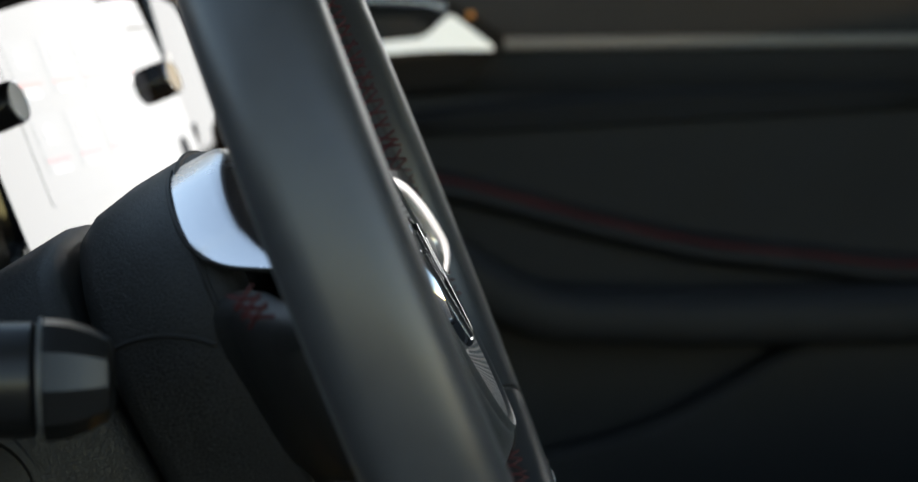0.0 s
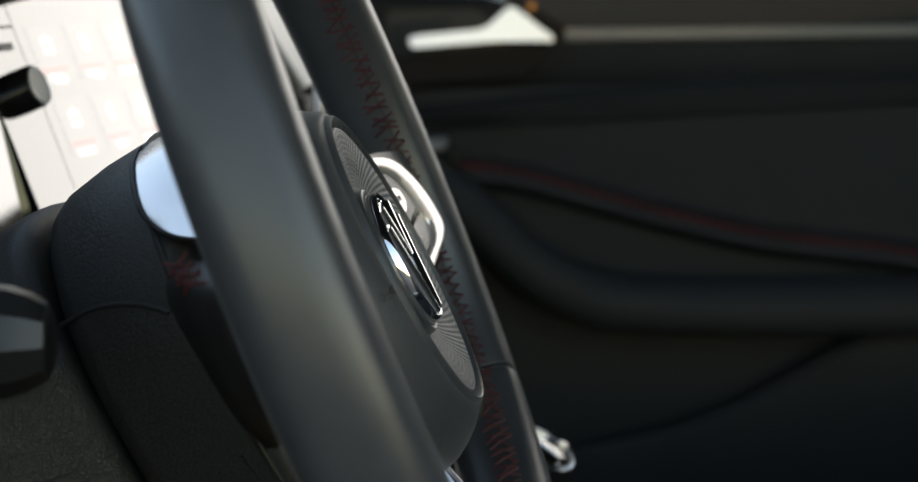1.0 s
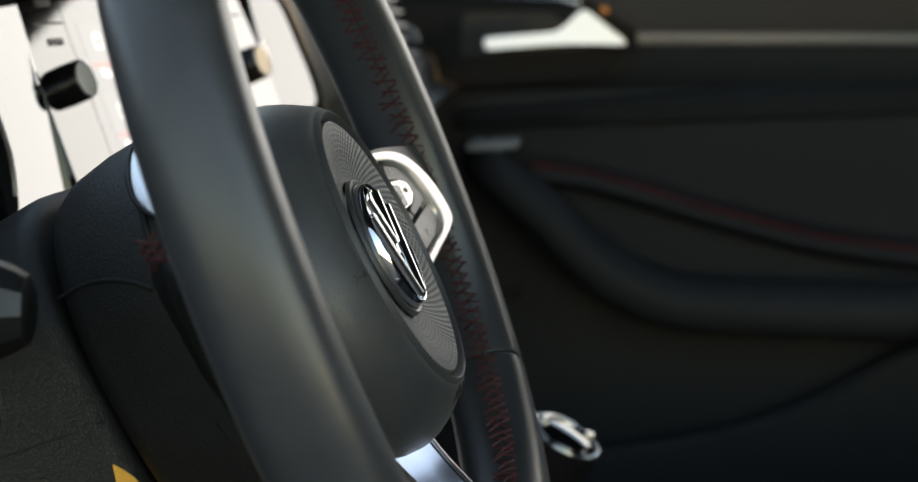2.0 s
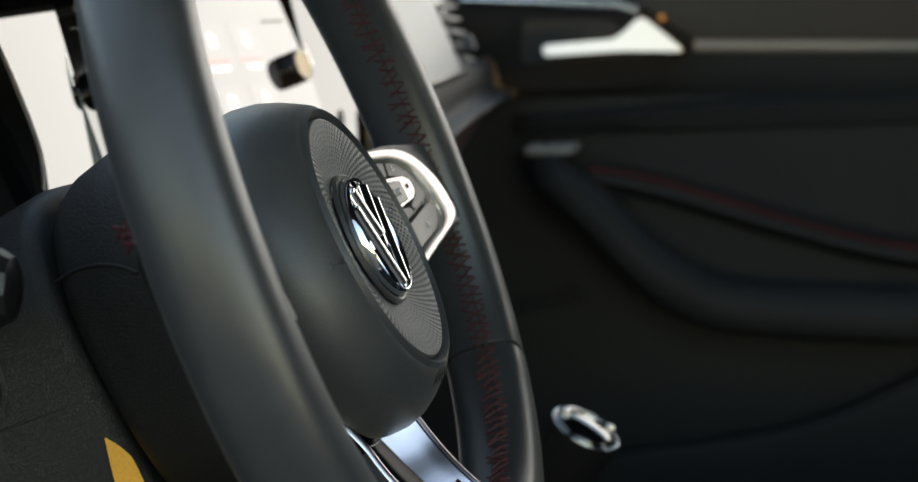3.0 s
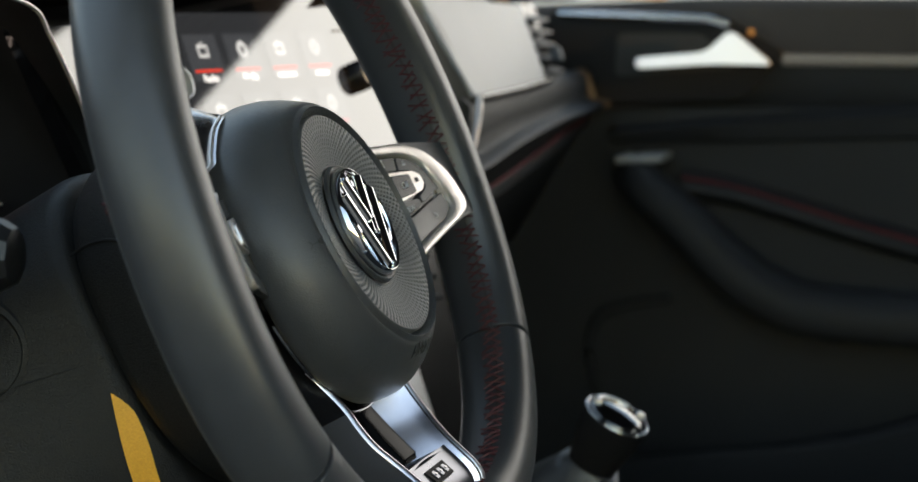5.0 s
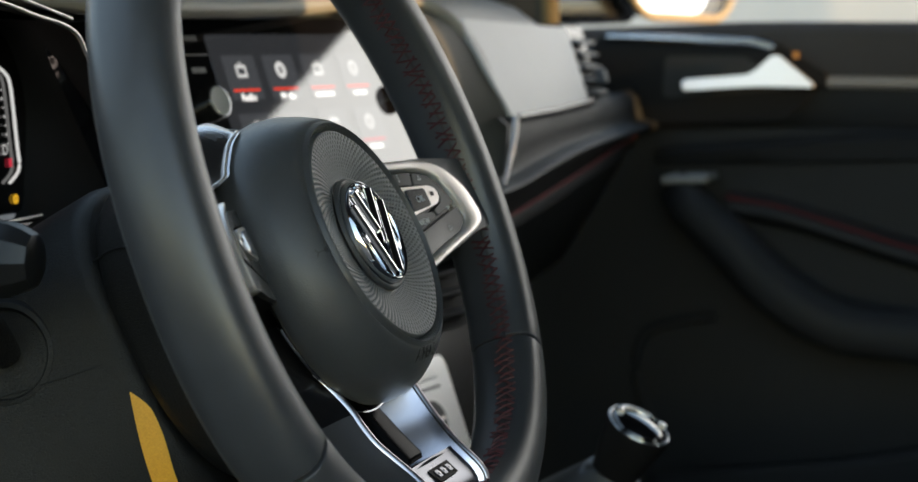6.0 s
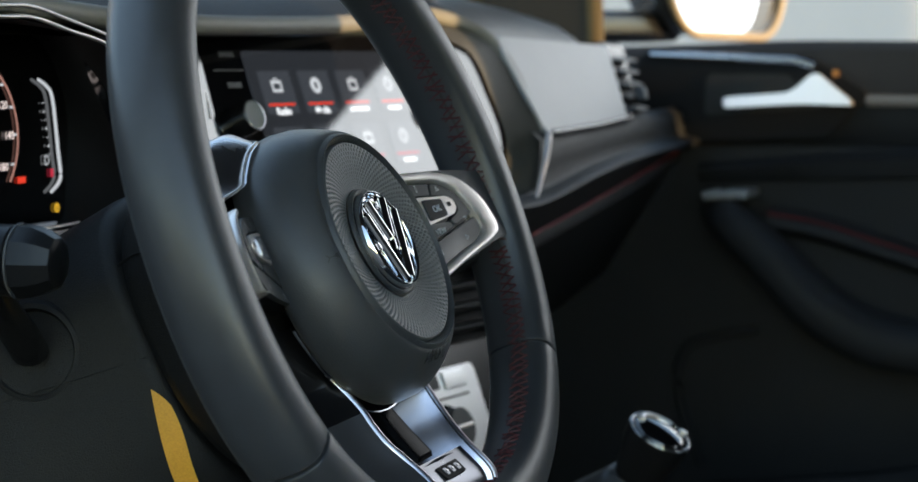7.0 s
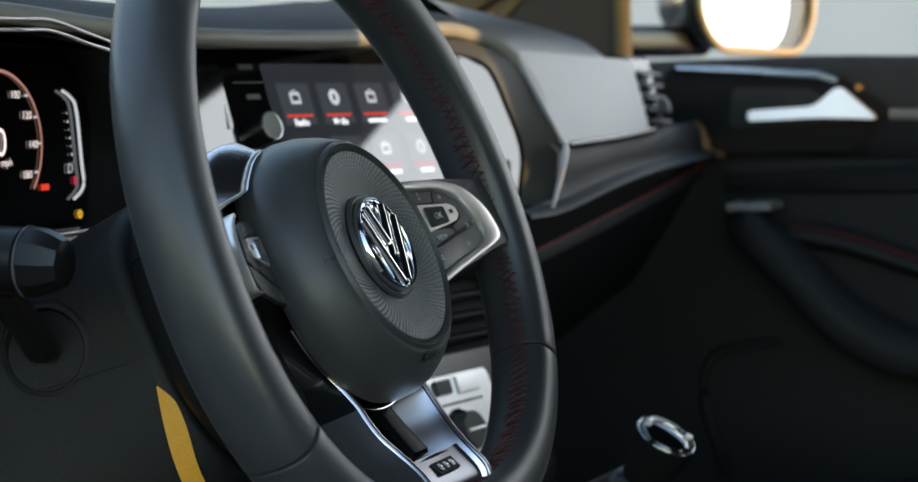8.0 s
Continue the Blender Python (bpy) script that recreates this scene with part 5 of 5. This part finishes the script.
structure("mirror_corner", prism(rounded([(0.40, 1.026), (0.335, 1.085), (0.255, 1.175), (0.215, 1.175), (0.215, 1.026)], 0.008, 3), 0, 0.03, 0.006, 2, lambda c: Vector((1.095 - c.z, c.x, c.y))), CORNERM, "dark triangular corner panel behind the mirror")
# Sunlit gold edges of the corner panel, added as golden-brown tubes.
for p, q in (((0.405, 1.030), (0.255, 1.180)), ((0.214, 1.030), (0.214, 1.180))):
    structure("corner_edge", tube([(1.075, *p), (1.075, (p[0] + q[0]) / 2, (p[1] + q[1]) / 2), (1.075, *q)], 0.011, 8), PILLARGOLD, "corner panel edge in painted sun gold", 60)
beam([(1.12, -0.78, 0.3), (1.10, -0.80, 1.02), (1.02, -0.90, 1.38)], 0.06, 0.16, "pillar_middle_passenger", LINER, "grey middle pillar")
beam([(1.10, -1.95, 0.9), (1.06, -2.0, 1.05), (0.98, -1.85, 1.38)], 0.06, 0.35, "pillar_rear_passenger", LINER, "grey rear pillar")
beam([(-0.42, -0.78, 0.3), (-0.40, -0.80, 1.02), (-0.32, -0.90, 1.38)], 0.06, 0.16, "pillar_middle_driver", LINER, "grey middle pillar")
beam([(-0.40, -1.95, 0.9), (-0.36, -2.0, 1.05), (-0.28, -1.85, 1.38)], 0.06, 0.35, "pillar_rear_driver", LINER, "grey rear pillar")
for nm, x in (("door_rear_passenger", 1.11), ("door_rear_driver", -0.41)):
    structure(nm, block(0.06, 1.30, 0.76, 0.01, 1, (x, -1.50, 0.65)), DOORSKIN, "black rear door panel")
structure("rear_shelf", block(1.4, 0.5, 0.05, 0.01, 1, (0.35, -2.15, 1.02)), FABRIC, "dark rear shelf")
structure("rear_wall", block(1.5, 0.06, 0.9, 0.01, 1, (0.35, -2.40, 0.70)), FABRIC, "dark rear bulkhead")
structure("sill_driver", block(0.10, 1.7, 0.16, 0.02, 2, (-0.46, -0.05, 0.30)), PAINT, "dark painted door sill")
structure("cowl", block(1.7, 0.10, 0.75, 0.02, 1, (0.35, 1.02, 0.62)), DASH, "dark bulkhead ahead of the dashboard")
structure("bonnet", block(1.62, 0.95, 0.05, 0.02, 2, (0.35, 1.55, 0.94)), PAINT, "dark painted bonnet")


for nm, x in (("roof_rail_passenger", 1.035), ("roof_rail_driver", -0.335)):
    structure(nm, rings([[(x + dx, y, z + dz) for dx, dz in ((-0.05, -0.022), (0.05, -0.030), (0.06, 0.04), (-0.05, 0.04))] for y, z in ((0.14, 1.338), (-0.15, 1.366), (-0.9, 1.372), (-1.6, 1.352), (-2.0, 1.315))]), LINER, "dark roof rail")


def seat(name, x, label, drop=0.0, shoulder_w=0.28):
    """A front seat: cushion, bolsters, backrest and head restraint."""
    s = thing(name, label, "car seat", Matrix.Translation((x, 0, 0)), group="front seats")

    def pad_(rws, nm, mat, lb=""):
        return part(nm, rings(rws), mat, s, lb, smooth=50)
    pad_([[(a * 0.20, y, z - drop + b * 0.055) for a, b in oval(1, 1, 1, 3.2, 24)] for y, z in ((-0.14, 0.545), (-0.17, 0.560), (-0.35, 0.565), (-0.62, 0.540), (-0.66, 0.53))], "cushion", FABRIC, "dark cloth cushion")
    for sg in (-1, 1):
        pad_([[(sg * (0.215 + a * 0.048), y, z - drop + b * 0.062) for a, b in oval(1, 1, 1, 2.6, 20)] for y, z in ((-0.17, 0.555), (-0.20, 0.580), (-0.40, 0.590), (-0.62, 0.575), (-0.66, 0.57))], "bolster", LEATHER, "leather side bolster")
        pad_([[(sg * (shoulder_w - 0.05 + a * 0.045), y + b * 0.055, z) for a, b in oval(1, 1, 1, 2.6, 20)] for y, z in ((-0.66, 0.60), (-0.68, 0.70), (-0.74, 0.90), (-0.82, 1.09), (-0.84, 1.13))], "back_bolster", LEATHER, "leather back bolster")
    pad_([[(a * w, y + b * 0.050, z) for a, b in oval(1, 1, 1, 3.0, 24)] for y, z, w in ((-0.66, 0.58, 0.205), (-0.70, 0.70, 0.205), (-0.76, 0.90, 0.210), (-0.83, 1.07, shoulder_w - 0.008), (-0.845, 1.11, shoulder_w), (-0.86, 1.15, shoulder_w - 0.01), (-0.865, 1.165, shoulder_w - 0.06))], "backrest", FABRIC, "dark cloth backrest")
    pad_([[(a * 0.125 * k, -0.905 + b * 0.045 * k - 0.3 * (z - 1.26), z) for a, b in oval(1, 1, 1, 2.6, 24)] for z, k in ((1.175, 0.86), (1.185, 0.96), (1.22, 1.0), (1.30, 1.0), (1.335, 0.93), (1.345, 0.8))], "head_restraint", LEATHER, "leather head restraint")
    for sg in (-1, 1):
        part("post", tube([(sg * 0.05, -0.86, 1.12), (sg * 0.05, -0.895, 1.20)], 0.006, 8), CHROME, s, smooth=60)
    part("base", block(0.40, 0.46, 0.24 - drop, 0.02, 2, (0, -0.40, 0.40 - drop / 2)), CARPET, s, smooth=40)
    return s


# Out of view, the shoulder widths shape the sun's shade on wheel and hood.
seat("driver_seat", 0.0, "dark cloth and leather driver's seat behind the wheel")
seat("passenger_seat", 0.70, "dark cloth and leather passenger seat", 0.07, 0.245)

# ---- outside ----
tagged(part("ground", block(600, 600, 0.1, 0, at=(0, 0, -0.05)), PAVING, None, smooth=0), "grey paved ground to the horizon", "ground", kind="structure")
haze = material("bright_evening_haze", (0.5, 0.5, 0.5), 1.0, emit=(0.92, 0.945, 0.98), emit_strength=0.42)
bm = bmesh.new()
prev = None
for i in range(41):
    a = radians(-4 - 66 * i / 40)
    cur = (bm.verts.new((90 * math.cos(a), 90 * math.sin(a), -0.2)), bm.verts.new((90 * math.cos(a), 90 * math.sin(a), 46)))
    if prev:
        bm.faces.new((prev[0], cur[0], cur[1], prev[1]))
    prev = cur
tagged(part("backdrop", bm, haze, None, smooth=60), "bright hazy evening sky low over the distance", "sky", kind="structure")


def streaks():
    """Pale distance with soft upright streaks."""
    m = material("pale_streaked_distance", (0.3, 0.3, 0.3), 1.0, emit=(1, 1, 1), emit_strength=0.042)
    nt = m.node_tree
    co = nt.nodes.new("ShaderNodeTexCoord")
    mp = nt.nodes.new("ShaderNodeMapping")
    mp.inputs["Scale"].default_value = (0.5, 0.5, 0.01)
    nz = nt.nodes.new("ShaderNodeTexNoise")
    nz.inputs["Scale"].default_value = 1.0
    nz.inputs["Detail"].default_value = 3
    mix = nt.nodes.new("ShaderNodeMix")
    mix.data_type = "RGBA"
    mix.inputs["A"].default_value = (0.62, 0.68, 0.70, 1)
    mix.inputs["B"].default_value = (1.0, 1.0, 0.96, 1)
    nt.links.new(co.outputs["Object"], mp.inputs["Vector"])
    nt.links.new(mp.outputs["Vector"], nz.inputs["Vector"])
    nt.links.new(nz.outputs["Fac"], mix.inputs["Factor"])
    nt.links.new(mix.outputs["Result"], nt.nodes["Principled BSDF"].inputs["Emission Color"])
    return m


bm = bmesh.new()
prev = None
for i in range(41):
    a = radians(75 - 79 * i / 40)
    cur = (bm.verts.new((92 * math.cos(a), 92 * math.sin(a), -0.2)), bm.verts.new((92 * math.cos(a), 92 * math.sin(a), 40)))
    if prev:
        bm.faces.new((prev[0], cur[0], cur[1], prev[1]))
    prev = cur
tagged(part("backdrop", bm, streaks(), None, smooth=60), "pale streaked distance beyond the passenger window", "distance", kind="structure")
